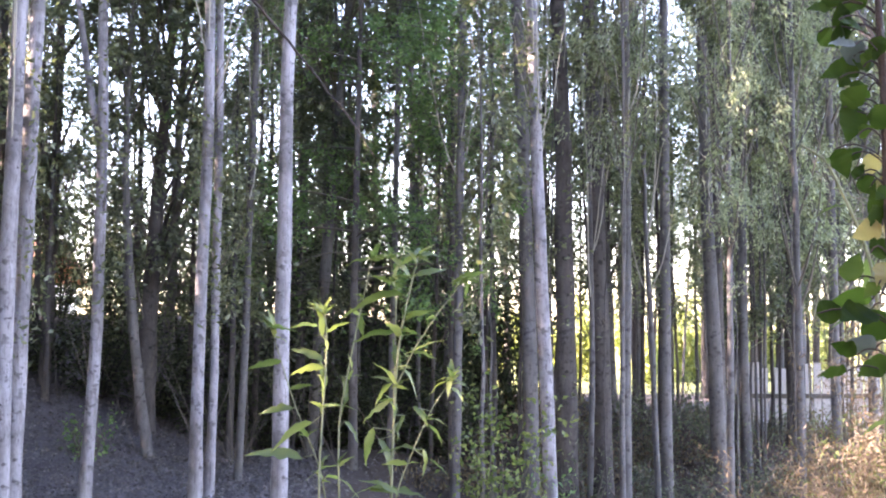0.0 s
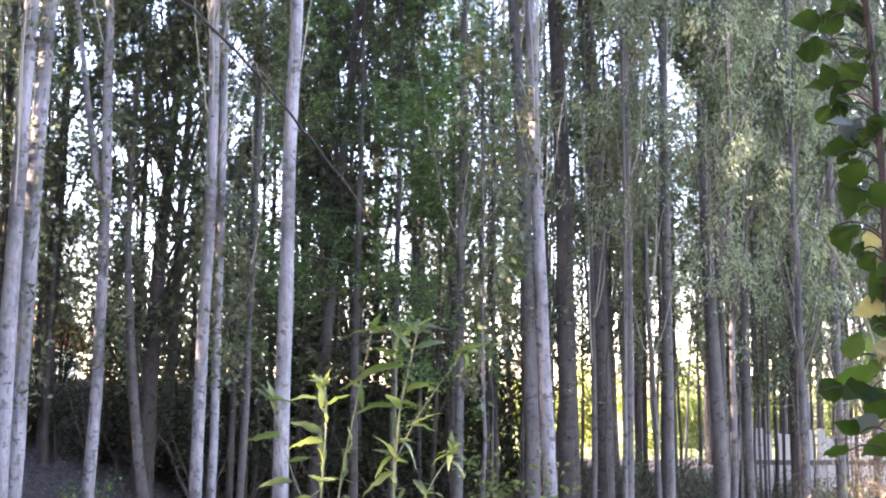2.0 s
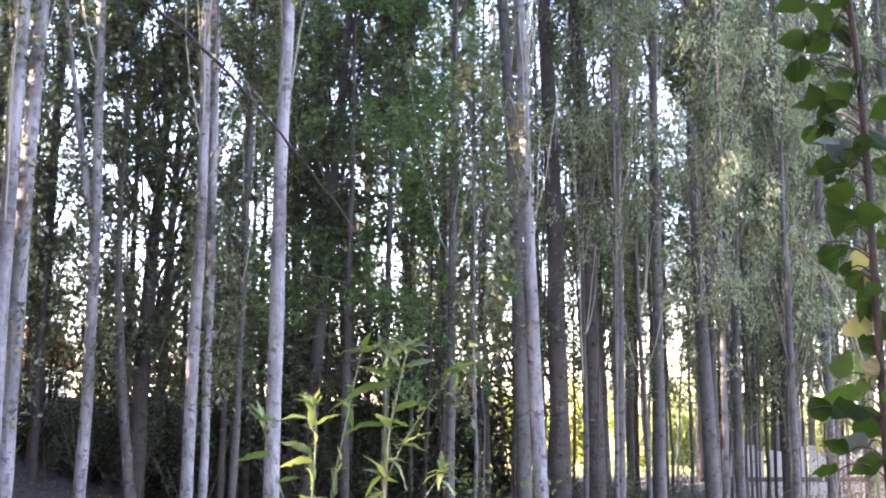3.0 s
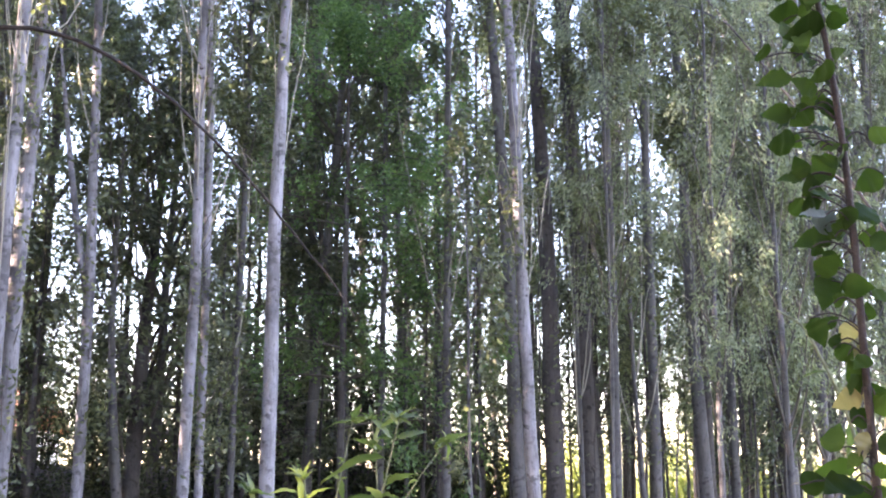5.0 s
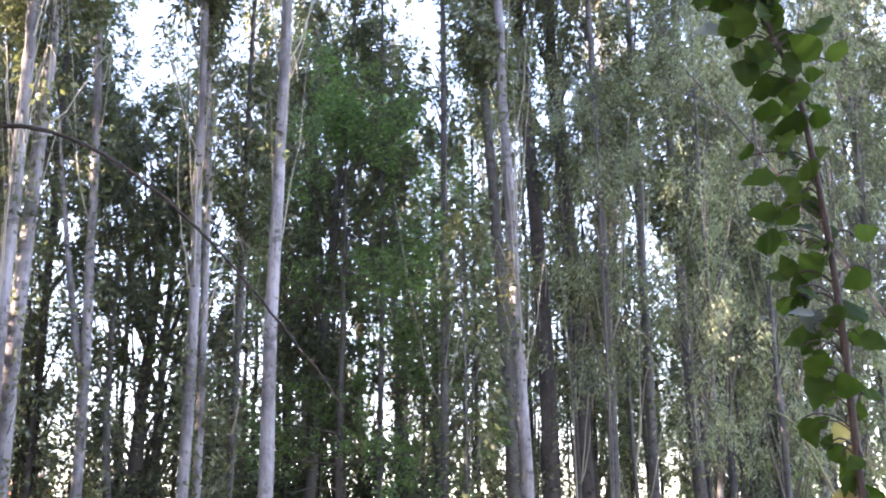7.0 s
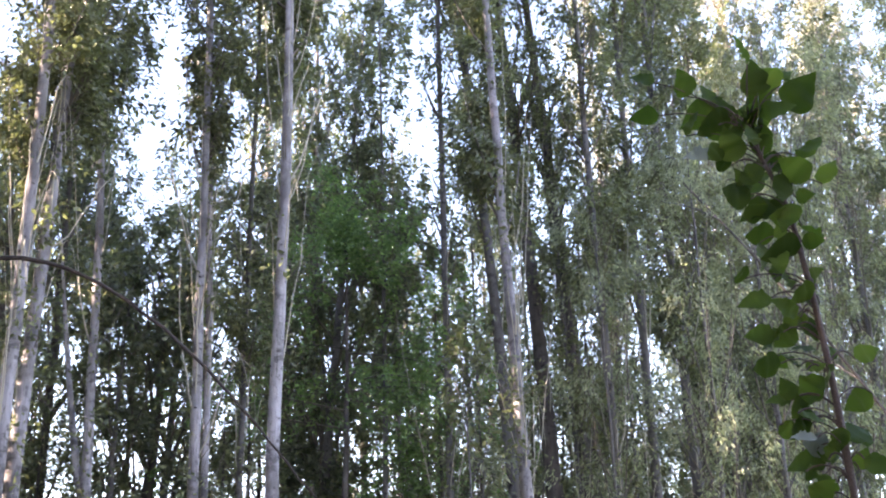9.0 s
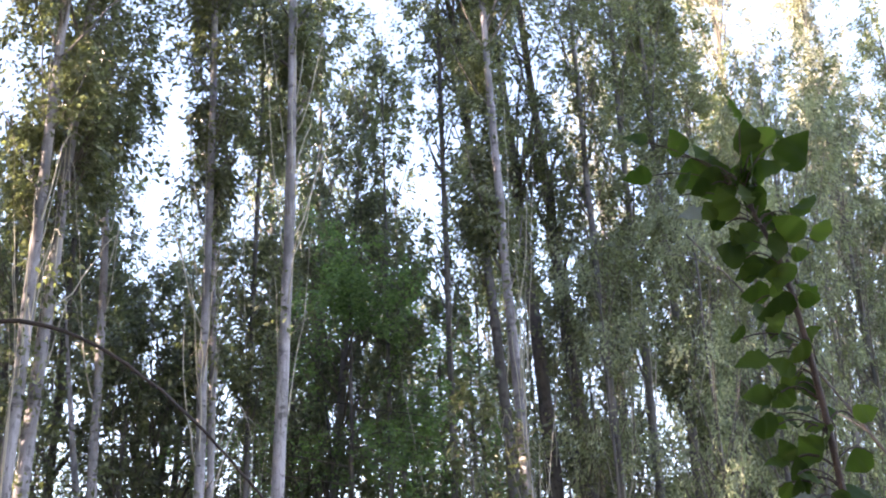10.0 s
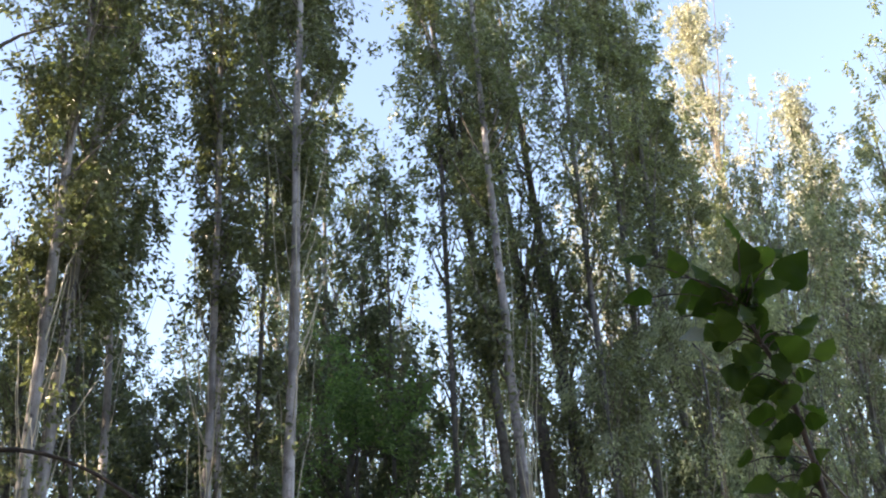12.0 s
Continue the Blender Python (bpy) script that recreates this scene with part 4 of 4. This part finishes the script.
        arch, fold = 0.10, 0.10
    else:
        w = 0.135 * np.sin(np.pi * u ** 0.66) ** 1.0
        arch, fold = rng.uniform(0.25, 0.75), 0.16
    w[0], w[-1] = 0.012, 0.004
    if kind != "poplar":
        w = w * (1 + 0.10 * np.where(np.arange(n) % 2, 1, -1))
    z = -arch * u ** 2 + rng.normal(0, 0.02, n)
    wav = rng.normal(0, 0.035, (2, n))
    v, f = [], []
    for i in range(n):
        v += [(u[i], -w[i], z[i] + fold * w[i] * 2 + wav[0, i] * w[i] * 3), (u[i], 0, z[i]), (u[i], w[i], z[i] + fold * w[i] * 2 + wav[1, i] * w[i] * 3)]
    for i in range(n - 1):
        a = 3 * i
        f += [(a, a + 3, a + 4, a + 1), (a + 1, a + 4, a + 5, a + 2)]
    return as_mesh(name, v, f, mat, True)


def curve_at(path, u):
    path = np.asarray(path, float)
    d = np.concatenate([[0], np.cumsum(np.linalg.norm(np.diff(path, axis=0), axis=1))])
    return np.stack([np.interp(np.asarray(u) * d[-1], d, path[:, c]) for c in range(3)], -1)


def leaf_pose(at, az, pitch, roll, size):
    """Leaf with its base at a point, its tip towards az (0: right, 90: away), raised by pitch."""
    return Matrix.Translation(at) @ Euler((radians(roll), radians(-pitch), radians(az))).to_matrix().to_4x4() @ Matrix.Scale(size, 4)


def tall_weed():
    """A tall weed with narrow toothed leaves on several pale stems."""
    rng = np.random.default_rng(8)
    bx, by = -0.12, 2.2
    gz = float(ground_z(bx, by))
    plant = thing("tall_weed", (bx, by, gz - 0.02), "tall green weed with narrow toothed leaves on pale stems", "weed")
    o = np.array([bx, by, gz - 0.02])
    shapes = [blade("leaf", "weed", rng, LEAF_WEED) for _ in range(9)]
    # for each stem: how far off it stands, its bends (across, height), thickness, leaves, leaf length
    stems = [
        (2.20, [(-0.11, gz), (-0.098, 1.69), (-0.084, 1.98), (-0.047, 2.14)], 0.0055, 28, 0.110),
        (2.10, [(-0.16, gz), (-0.223, 1.70), (-0.206, 1.97), (-0.21, 2.03)], 0.0045, 24, 0.095),
        (2.25, [(-0.13, gz), (-0.205, 1.80), (-0.170, 1.98), (-0.137, 2.137)], 0.0045, 14, 0.09),
        (2.15, [(-0.10, 1.45), (-0.090, 1.70), (-0.025, 1.853), (0.016, 1.914)], 0.0032, 14, 0.09),
        (2.20, [(-0.086, 1.90), (-0.055, 1.965), (-0.005, 2.04), (0.040, 2.095)], 0.0030, 8, 0.085),
        (2.30, [(-0.17, 1.20), (-0.230, 1.72), (-0.290, 1.86), (-0.335, 2.005)], 0.003, 13, 0.095),
        (2.22, [(-0.10, 1.40), (-0.094, 1.80), (-0.088, 2.06), (-0.100, 2.14)], 0.0035, 17, 0.09),
    ]
    made = []
    for away, bends, r, n, size in stems:
        p = smooth_path(np.array([(x, away, z) for x, z in bends]) - o)
        v, f = tube(p, np.linspace(0.55 * r, 0.28 * r, len(p)), 7)
        stem = part_of("stem", as_mesh("stem", v, f, STEM_GREEN, True), plant)
        made.append((stem, p))
        top = p[-1, 2]
        lo = max(0.0, (1.45 - o[2] - p[0, 2]) / max(0.01, top - p[0, 2]))
        n = int(0.55 * n)
        us = np.sort(np.clip(np.linspace(lo, 0.98, n) + rng.normal(0, 0.03, n), lo, 0.98))
        az = rng.uniform(0, 360)
        for i, u in enumerate(us):
            az += 137.5 + rng.normal(0, 18)
            s = size * rng.uniform(0.35, 0.8)
            leaf = part_of("leaf", shapes[rng.integers(9)], stem)
            leaf.matrix_local = leaf_pose(curve_at(p, u), az, rng.normal(10 if u < 0.85 else 38, 26), rng.normal(0, 45), s)
            for _ in range(2):
                small = part_of("leaf", shapes[rng.integers(9)], stem)
                small.matrix_local = leaf_pose(curve_at(p, u), rng.uniform(0, 360), rng.normal(25, 30), rng.normal(0, 40), s * rng.uniform(0.3, 0.6))
        # tight, curled young leaves at the tip
        for k in range(8):
            leaf = part_of("leaf", shapes[k], stem)
            leaf.matrix_local = leaf_pose(p[-1], 140 * k + rng.normal(0, 20), rng.normal(30, 28), rng.normal(0, 30), size * rng.uniform(0.25, 0.6))
    # the full-grown leaves: foot across and up, tip across and up
    upper = [(-0.074, 2.067, -0.169, 2.061), (-0.080, 1.997, -0.161, 1.983), (-0.213, 1.947, -0.269, 1.964), (-0.213, 1.933, -0.269, 1.930), (-0.222, 2.008, -0.272, 2.008), (-0.071, 2.019, -0.020, 2.033), (-0.083, 2.000, -0.037, 1.991), (-0.071, 1.958, -0.013, 1.955), (-0.049, 2.103, 0.004, 2.112), (0.018, 2.084, 0.069, 2.112), (-0.080, 2.081, -0.133, 2.100), (-0.052, 2.126, -0.010, 2.151), (-0.049, 2.126, -0.073, 2.154), (-0.216, 1.991, -0.222, 2.050), (-0.205, 1.997, -0.169, 2.019), (-0.093, 1.903, -0.127, 1.872), (0.007, 1.897, 0.035, 1.925), (0.015, 1.897, 0.041, 1.867)]
    lower = [(-0.316, 1.939, -0.377, 1.922), (-0.291, 1.850, -0.353, 1.836), (-0.231, 1.839, -0.293, 1.812), (-0.224, 1.922, -0.202, 1.878), (-0.191, 1.914, -0.188, 1.847), (-0.129, 1.820, -0.143, 1.759), (-0.121, 1.798, -0.085, 1.748), (-0.226, 1.718, -0.148, 1.716), (-0.137, 1.702, -0.040, 1.694), (-0.027, 1.768, 0.009, 1.743), (-0.270, 1.757, -0.370, 1.765), (-0.038, 1.787, -0.029, 1.743), (-0.027, 1.831, 0.001, 1.802), (-0.185, 1.831, -0.159, 1.795), (-0.054, 1.864, -0.027, 1.839), (-0.071, 1.842, -0.088, 1.798), (-0.079, 1.705, -0.143, 1.732)]
    for fx, fz, tx, tz in upper + lower:
        foot = np.array([fx, 2.2, fz]) - o
        # it grows from the stem that passes nearest
        stem, p = min(made, key=lambda m: np.linalg.norm((m[1] - foot) * np.array([1, 0.2, 1]), axis=1).min())
        near = p[np.argmin(np.linalg.norm((p - foot) * np.array([1, 0.2, 1]), axis=1))]
        foot[1] = near[1] + rng.normal(0, 0.01)
        v, f = tube(near + (foot - near) * np.linspace(0, 1, 4)[:, None], np.full(4, 0.0009), 4)
        part_of("stalk", as_mesh("stalk", v, f, STEM_GREEN), stem)
        dx, dz = tx - fx, tz - fz
        side = 0 if dx >= 0 else 180
        leaf = part_of("leaf", shapes[rng.integers(9)], stem)
        leaf.matrix_local = leaf_pose(foot, side + rng.normal(0, 18), math.degrees(math.atan2(dz, abs(dx))) + 14, rng.choice([-1, 1]) * rng.uniform(15, 60), 1.08 * math.hypot(dx, dz))


tall_weed()


def poplar_shoot():
    """A young poplar stem close to the camera, with broad leaves on long stalks."""
    rng = np.random.default_rng(21)
    bx, by = 0.50, 1.32
    gz = float(ground_z(bx, by))
    o = np.array([bx, by, gz - 0.02])
    shoot = thing("poplar_shoot", tuple(o), "young poplar shoot with broad dark green leaves and a reddish stem", "sapling")
    shapes = [blade("leaf", "poplar", rng, LEAF_SHOOT) for _ in range(6)]
    yellow = blade("leaf", "poplar", rng, LEAF_YELLOW)
    silver = blade("leaf", "poplar", rng, LEAF_SILVER)
    main = smooth_path(np.array([(0.50, 1.32, gz), (0.505, 1.32, 1.2), (0.512, 1.32, 1.7), (0.502, 1.32, 2.10), (0.501, 1.32, 2.26), (0.498, 1.32, 2.36), (0.493, 1.32, 2.45), (0.485, 1.32, 2.53), (0.474, 1.32, 2.62), (0.450, 1.32, 2.675), (0.441, 1.32, 2.71)]) - o, 40)
    v, f = tube(main, np.interp(np.linspace(0, 1, 40), [0, 0.7, 1], [0.0055, 0.0036, 0.0020]), 8, rng, 0.05)
    stem = part_of("stem", as_mesh("stem", v, f, TWIG_RED, True), shoot)

    def put(x, z, size, turn, me):
        """A leaf whose middle is at x, z and whose tip points along turn (0: right, 90: up)."""
        back = rng.normal(0, 0.012)
        c, q = math.cos(radians(turn)), math.sin(radians(turn))
        foot = np.array([x - 0.45 * size * c, 1.32 + back, z - 0.45 * size * q]) - o
        h = np.clip(foot[2] - 0.006 - 0.12 * abs(foot[0]), 0.1, main[-1, 2])
        start = np.array([np.interp(h, main[:, 2], main[:, k]) for k in range(2)] + [h])
        w = np.linspace(0, 1, 6)[:, None]
        v, f = tube(start + (foot - start) * w + np.array([0, 0, 0.012]) * (w * (1 - w)) * 4, np.full(6, 0.0010), 4)
        part_of("stalk", as_mesh("stalk", v, f, TWIG_RED), stem)
        leaf = part_of("leaf", me, stem)
        right = c >= 0
        leaf.matrix_local = leaf_pose(foot, (0 if right else 180) + rng.normal(0, 22), turn if right else 180 - turn, rng.choice([-1, 1]) * rng.uniform(30, 78), size * 1.03)

    # leaf by leaf down the stem: across, height, length, where the tip points
    tuft = [(0.436, 2.813, 0.043, 120), (0.454, 2.776, 0.048, 95), (0.491, 2.795, 0.056, 35), (0.512, 2.762, 0.059, 50), (0.365, 2.775, 0.040, 100), (0.314, 2.785, 0.034, 150), (0.316, 2.741, 0.037, 175), (0.381, 2.742, 0.052, 190), (0.388, 2.711, 0.032, 200), (0.440, 2.733, 0.055, 210), (0.475, 2.731, 0.045, 10), (0.519, 2.691, 0.045, 55), (0.477, 2.665, 0.034, 20), (0.527, 2.648, 0.037, 60), (0.412, 2.622, 0.043, 170), (0.445, 2.606, 0.057, 200), (0.462, 2.755, 0.05, 160), (0.420, 2.725, 0.045, 185), (0.455, 2.655, 0.045, 230), (0.470, 2.630, 0.04, 250)]
    middle = [(0.510, 2.581, 0.044, -10), (0.457, 2.547, 0.056, 195), (0.399, 2.520, 0.032, 175), (0.423, 2.491, 0.042, 190), (0.424, 2.449, 0.036, 180), (0.451, 2.445, 0.036, 215), (0.418, 2.406, 0.041, 190), (0.473, 2.380, 0.055, 225), (0.472, 2.490, 0.038, 200), (0.507, 2.428, 0.024, 30), (0.522, 2.329, 0.054, 20), (0.498, 2.522, 0.032, 40), (0.434, 2.370, 0.030, 180), (0.544, 2.424, 0.032, 20), (0.465, 2.585, 0.04, 240), (0.440, 2.575, 0.04, 180), (0.480, 2.455, 0.035, 300), (0.450, 2.415, 0.03, 150)]
    low = [(0.461, 2.300, 0.044, 190), (0.463, 2.238, 0.044, 250), (0.527, 2.231, 0.028, 0), (0.466, 2.036, 0.046, 180), (0.460, 2.020, 0.052, 190), (0.490, 2.005, 0.046, -20), (0.486, 2.312, 0.040, 0), (0.455, 2.338, 0.034, 200), (0.481, 1.960, 0.040, 200), (0.433, 1.954, 0.034, 185), (0.530, 2.29, 0.035, 330), (0.475, 2.27, 0.03, 200), (0.450, 1.98, 0.03, 150), (0.520, 2.06, 0.04, 10)]
    for x, z, size, turn in tuft + middle + low:
        put(x, z, size, turn, shapes[rng.integers(6)])
    for x, z, size, turn in ((0.502, 2.167, 0.040, 10), (0.490, 2.190, 0.030, 240), (0.479, 2.113, 0.034, 200), (0.514, 2.113, 0.034, -30), (0.490, 2.063, 0.033, 250)):
        put(x, z, size, turn, yellow)
    for x, z, size, turn in ((0.377, 2.680, 0.040, 185), (0.470, 2.318, 0.036, 170), (0.470, 1.985, 0.034, 160), (0.449, 2.322, 0.03, 175)):
        put(x, z, size, turn, silver)
    # a second layer behind the tuft
    for k in range(16):
        put(rng.uniform(0.37, 0.50), rng.uniform(2.64, 2.78), rng.uniform(0.030, 0.046), rng.uniform(60, 240), shapes[rng.integers(6)])
    # small leaves and shoots in the axils
    for z in np.arange(2.0, 2.74, 0.012):
        h = z - o[2]
        put(float(np.interp(h, main[:, 2], main[:, 0])) + o[0] + rng.normal(-0.018, 0.032), z + 0.01, rng.uniform(0.02, 0.038), rng.uniform(0, 360), shapes[rng.integers(6)])


poplar_shoot()


def thin_weed():
    """A thin pale-green stem that rises beside the shoot and bends over at its tip."""
    rng = np.random.default_rng(31)
    gz = float(ground_z(0.58, 1.5))
    o = np.array([0.58, 1.5, gz - 0.02])
    w = thing("thin_weed", tuple(o), "thin pale green weed stem with a few narrow leaves", "weed")
    p = smooth_path(np.array([(0.58, 1.5, gz), (0.575, 1.5, 1.2), (0.565, 1.5, 1.8), (0.556, 1.5, 2.05), (0.538, 1.5, 2.12), (0.507, 1.5, 2.19), (0.492, 1.5, 2.222), (0.459, 1.5, 2.24)]) - o, 30)
    v, f = tube(p, np.linspace(0.0035, 0.0014, 30), 6)
    stem = part_of("stem", as_mesh("stem", v, f, STEM_GREEN, True), w)
    shapes = [blade("leaf", "weed", rng, LEAF_WEED) for _ in range(3)]
    for k, u in enumerate(np.linspace(0.6, 0.98, 11)):
        leaf = part_of("leaf", shapes[k % 3], stem)
        leaf.matrix_local = leaf_pose(curve_at(p, u), 180 * (k % 2) + rng.normal(0, 40), rng.normal(15, 20), rng.normal(0, 40), rng.uniform(0.03, 0.06))


thin_weed()


def arching_cane():
    """A thin dark cane that rises at the left and droops across the view."""
    gz = float(ground_z(-1.9, 2.3))
    c = thing("arching_cane", (-1.9, 2.3, gz - 0.02), "long thin dark cane arching over and drooping, leafless", "cane")
    o = np.array([-1.9, 2.3, gz - 0.02])
    p = smooth_path(np.array([(-1.9, 2.3, gz), (-1.85, 2.28, 1.1), (-1.70, 2.26, 1.9), (-1.45, 2.24, 2.55), (-1.15, 2.22, 2.86), (-0.831, 2.2, 2.928), (-0.649, 2.2, 2.877), (-0.546, 2.2, 2.806), (-0.41, 2.2, 2.689), (-0.331, 2.2, 2.592), (-0.264, 2.2, 2.514), (-0.19, 2.2, 2.42), (-0.13, 2.2, 2.33)]) - o, 46)
    rng = np.random.default_rng(4)
    p[1:-1] += rng.normal(0, 0.0012, (44, 3))
    v, f = tube(p, np.interp(np.linspace(0, 1, 46), [0, 0.5, 0.85, 1], [0.009, 0.0040, 0.0024, 0.0010]), 8, rng, 0.08)
    part_of("stem", as_mesh("stem", v, f, TWIG_DARK, True), c)
    for k in range(20, 44, 3):
        q = p[k]
        w = np.linspace(0, 1, 4)[:, None]
        v, f = tube(q + np.array([0.006, rng.normal(0, 0.004), 0.012 * rng.choice([-1, 1])]) * w, 0.003 * (1.1 - w[:, 0]), 5)
        part_of("bud", as_mesh("bud", v, f, TWIG_DARK, True), c)


arching_cane()


def dry_thicket(x, y, h, seed, n_stem, n_leaf, label, tall=0):
    """A tangle of dead stems, curling vines and shrivelled leaves."""
    rng = np.random.default_rng(seed)
    z0 = float(ground_z(x, y))
    t = thing("dry_bush", (x, y, z0 - 0.03), label, "bush", "dry bushes")
    P, tw = [], []
    for k in range(n_stem):
        a = np.array([rng.normal(0, 0.20), rng.normal(0, 0.30), 0])
        lean = np.array([rng.normal(0.04, 0.15), rng.normal(0, 0.22), h * rng.uniform(0.5, 1.0)])
        s = np.linspace(0, 1, 10)[:, None]
        p = a + lean * s + np.cumsum(rng.normal(0, 0.012, (10, 3)), 0)
        v, f = tube(p, 0.0034 * rng.uniform(0.6, 1.3) * (1.1 - s[:, 0]), 5)
        if k < 12:
            part_of("stem", as_mesh("stem", v, f, STRAW, True), t)
        else:
            tw.append((v, f))
        P.append(p[3:])
        for _ in range(9):
            q = p[rng.integers(2, 9)]
            m = 12
            turn = np.cumsum(rng.normal(0, 0.5, m)) + rng.uniform(0, 6)
            step = np.stack([np.cos(turn), 0.6 * np.sin(turn * 0.7), np.sin(turn) * 0.8 + 0.15], 1) * 0.024
            c = q + np.cumsum(step, 0)
            tw.append(tube(c, 0.0016 * np.linspace(1, 0.4, m), 3))
            P.append(c)
    for k in range(tall):
        s = np.linspace(0, 1, 16)[:, None]
        bend = np.array([0.06, 0.0]) + rng.normal(0, 0.12, 2)
        p = np.array([rng.normal(0.05, 0.2), rng.normal(0, 0.3), 0]) + np.concatenate([bend[0] * s ** 2 + 0.10 * np.sin(7 * s + k), bend[1] * s ** 2, rng.uniform(1.15, 1.5) * h * s - 0.5 * s ** 4], 1) + np.cumsum(rng.normal(0, 0.014, (16, 3)), 0)
        v, f = tube(p, 0.0036 * (1.1 - s[:, 0]), 5)
        part_of("stem", as_mesh("stem", v, f, TWIG_PALE, True), t)
        for _ in range(3):
            q = p[rng.integers(8, 15)]
            w = np.linspace(0, 1, 8)[:, None]
            d = np.array([rng.normal(0.05, 0.2), rng.normal(0, 0.2), rng.normal(0, 0.2)])
            tw.append(tube(q + d * w + np.concatenate([0.05 * np.sin(5 * w), 0 * w, 0.06 * np.cos(4 * w) - 0.06], 1), 0.003 * (1.1 - w[:, 0]), 4))
    v, f = joined(tw)
    part_of("vine_tangle", as_mesh("vine_tangle", v, f, STRAW), t, kind="stuff")
    P = np.concatenate(P)
    for mat, n, nm in ((LEAF_DRY, n_leaf, "dead_foliage"), (LEAF_WEED, n_leaf, "foliage")):
        b = P[rng.integers(0, len(P), n)] + rng.normal(0, 0.035, (n, 3))
        if nm == "foliage":
            b[:, 2] *= 0.75
        b[:, 2] = np.clip(b[:, 2], 0.03, h * 1.05)
        v, f = leaf_cloud(rng, b, rng.normal(0, 1, (n, 3)) + np.array([0, 0, -0.5]), 0.025 * rng.uniform(0.5, 1.6, n), 0.3)
        part_of(nm, as_mesh(nm, v, f, mat), t, kind="stuff")


dry_thicket(1.90, 5.4, 1.3, 61, 60, 11000, "dry tangled bush with curled straw-coloured vines")
dry_thicket(2.26, 5.8, 2.1, 62, 70, 15000, "tall dry bush with dead reddish-brown leaves and bare stems", 9)
dry_thicket(2.66, 5.6, 2.0, 63, 64, 12000, "dry tangled bush with curled straw-coloured vines")

# ---- behind the wood ----


def box(a, b):
    (x0, y0, z0), (x1, y1, z1) = a, b
    v = [(x, y, z) for z in (z0, z1) for y in (y0, y1) for x in (x0, x1)]
    return np.array(v, float), [(0, 2, 3, 1), (4, 5, 7, 6), (0, 1, 5, 4), (2, 6, 7, 3), (0, 4, 6, 2), (1, 3, 7, 5)]


def solid(name, a, b, mat, parent, label="", bevel=0.0):
    v, f = box(a, b)
    me = as_mesh(name, v, f, mat)
    if bevel:
        bm = bmesh.new()
        bm.from_mesh(me)
        bmesh.ops.bevel(bm, geom=bm.edges[:], offset=bevel, segments=1, affect="EDGES")
        bm.to_mesh(me)
        bm.free()
    return part_of(name, me, parent, label)


def far_house():
    x, y = -20.5, 50.0
    h = thing("house", (x, y, float(ground_z(x, y)) - 0.05), "small plastered house with a reddish tiled roof, behind the trees", "house")
    solid("wall", (-4, -3, 0), (4, 3, 3.2), PLASTER, h)
    v = np.array([(-4.4, -3.5, 3.1), (4.4, -3.5, 3.1), (4.4, 3.5, 3.1), (-4.4, 3.5, 3.1), (-4.4, 0, 4.9), (4.4, 0, 4.9), (-4.4, -3.5, 3.25), (4.4, -3.5, 3.25), (4.4, 3.5, 3.25), (-4.4, 3.5, 3.25), (-4.4, 0, 5.05), (4.4, 0, 5.05)], float)
    f = [(6, 7, 11, 10), (8, 9, 10, 11), (0, 4, 5, 1), (2, 5, 4, 3), (0, 1, 7, 6), (2, 3, 9, 8), (1, 5, 11, 7), (5, 2, 8, 11), (4, 0, 6, 10), (3, 4, 10, 9)]
    part_of("roof", as_mesh("roof", v, f, ROOF_TILE), h)
    for wx in (-2.2, 1.6):
        w = solid("window", (wx - 0.5, -3.06, 1.0), (wx + 0.5, -2.98, 2.2), WOOD_OLD, h)
        solid("pane", (wx - 0.42, -3.08, 1.08), (wx + 0.42, -3.061, 2.12), DARK_GLASS, w)
    solid("door", (-0.5, -3.06, 0), (0.45, -2.98, 2.05), WOOD_OLD, h)


far_house()


def fence():
    """A pale board fence at the wood's right end, standing behind the last trunks."""
    rng = np.random.default_rng(71)
    f = thing("fence", (5.1, 22.6, float(ground_z(6.5, 22.6))), "pale weathered board fence with a dark rail, behind the trunks", "fence")
    for k in range(22):
        x = 0.165 * k + rng.normal(0, 0.008)
        solid("board", (x, -0.012, -0.25), (x + rng.uniform(0.12, 0.145), 0.012, rng.uniform(1.12, 1.32)), PAINT_PALE_SUNLIT, f, bevel=0.004)
    for k in range(3):
        solid("post", (0.05 + 1.72 * k, 0.016, -0.3), (0.15 + 1.72 * k, 0.11, 1.25), WOOD_OLD, f, bevel=0.012)
    solid("rail", (-0.1, -0.06, 0.62), (3.75, -0.016, 0.71), WOOD_OLD, f, bevel=0.008)


fence()


def litter():
    rng = np.random.default_rng(55)
    n = 34000
    y = rng.uniform(11.5, 24, n)
    x = np.where(rng.uniform(size=n) < 0.78, rng.uniform(-0.42, -0.10, n), rng.uniform(-0.42, 0.3, n)) * y
    b = np.stack([x, y, ground_z(x, y) + 0.035], 1)
    w = rng.normal(0, 1, (n, 3)) * np.array([1, 1, 0.25])
    v, f = leaf_cloud(rng, b, w, 0.042 * rng.uniform(0.5, 1.5, n), 0.6)
    tagged(new("leaf_litter", as_mesh("leaf_litter", v, f, LITTER)), "dry grey-brown fallen leaves on the bank", "leaf litter", kind="stuff")


litter()
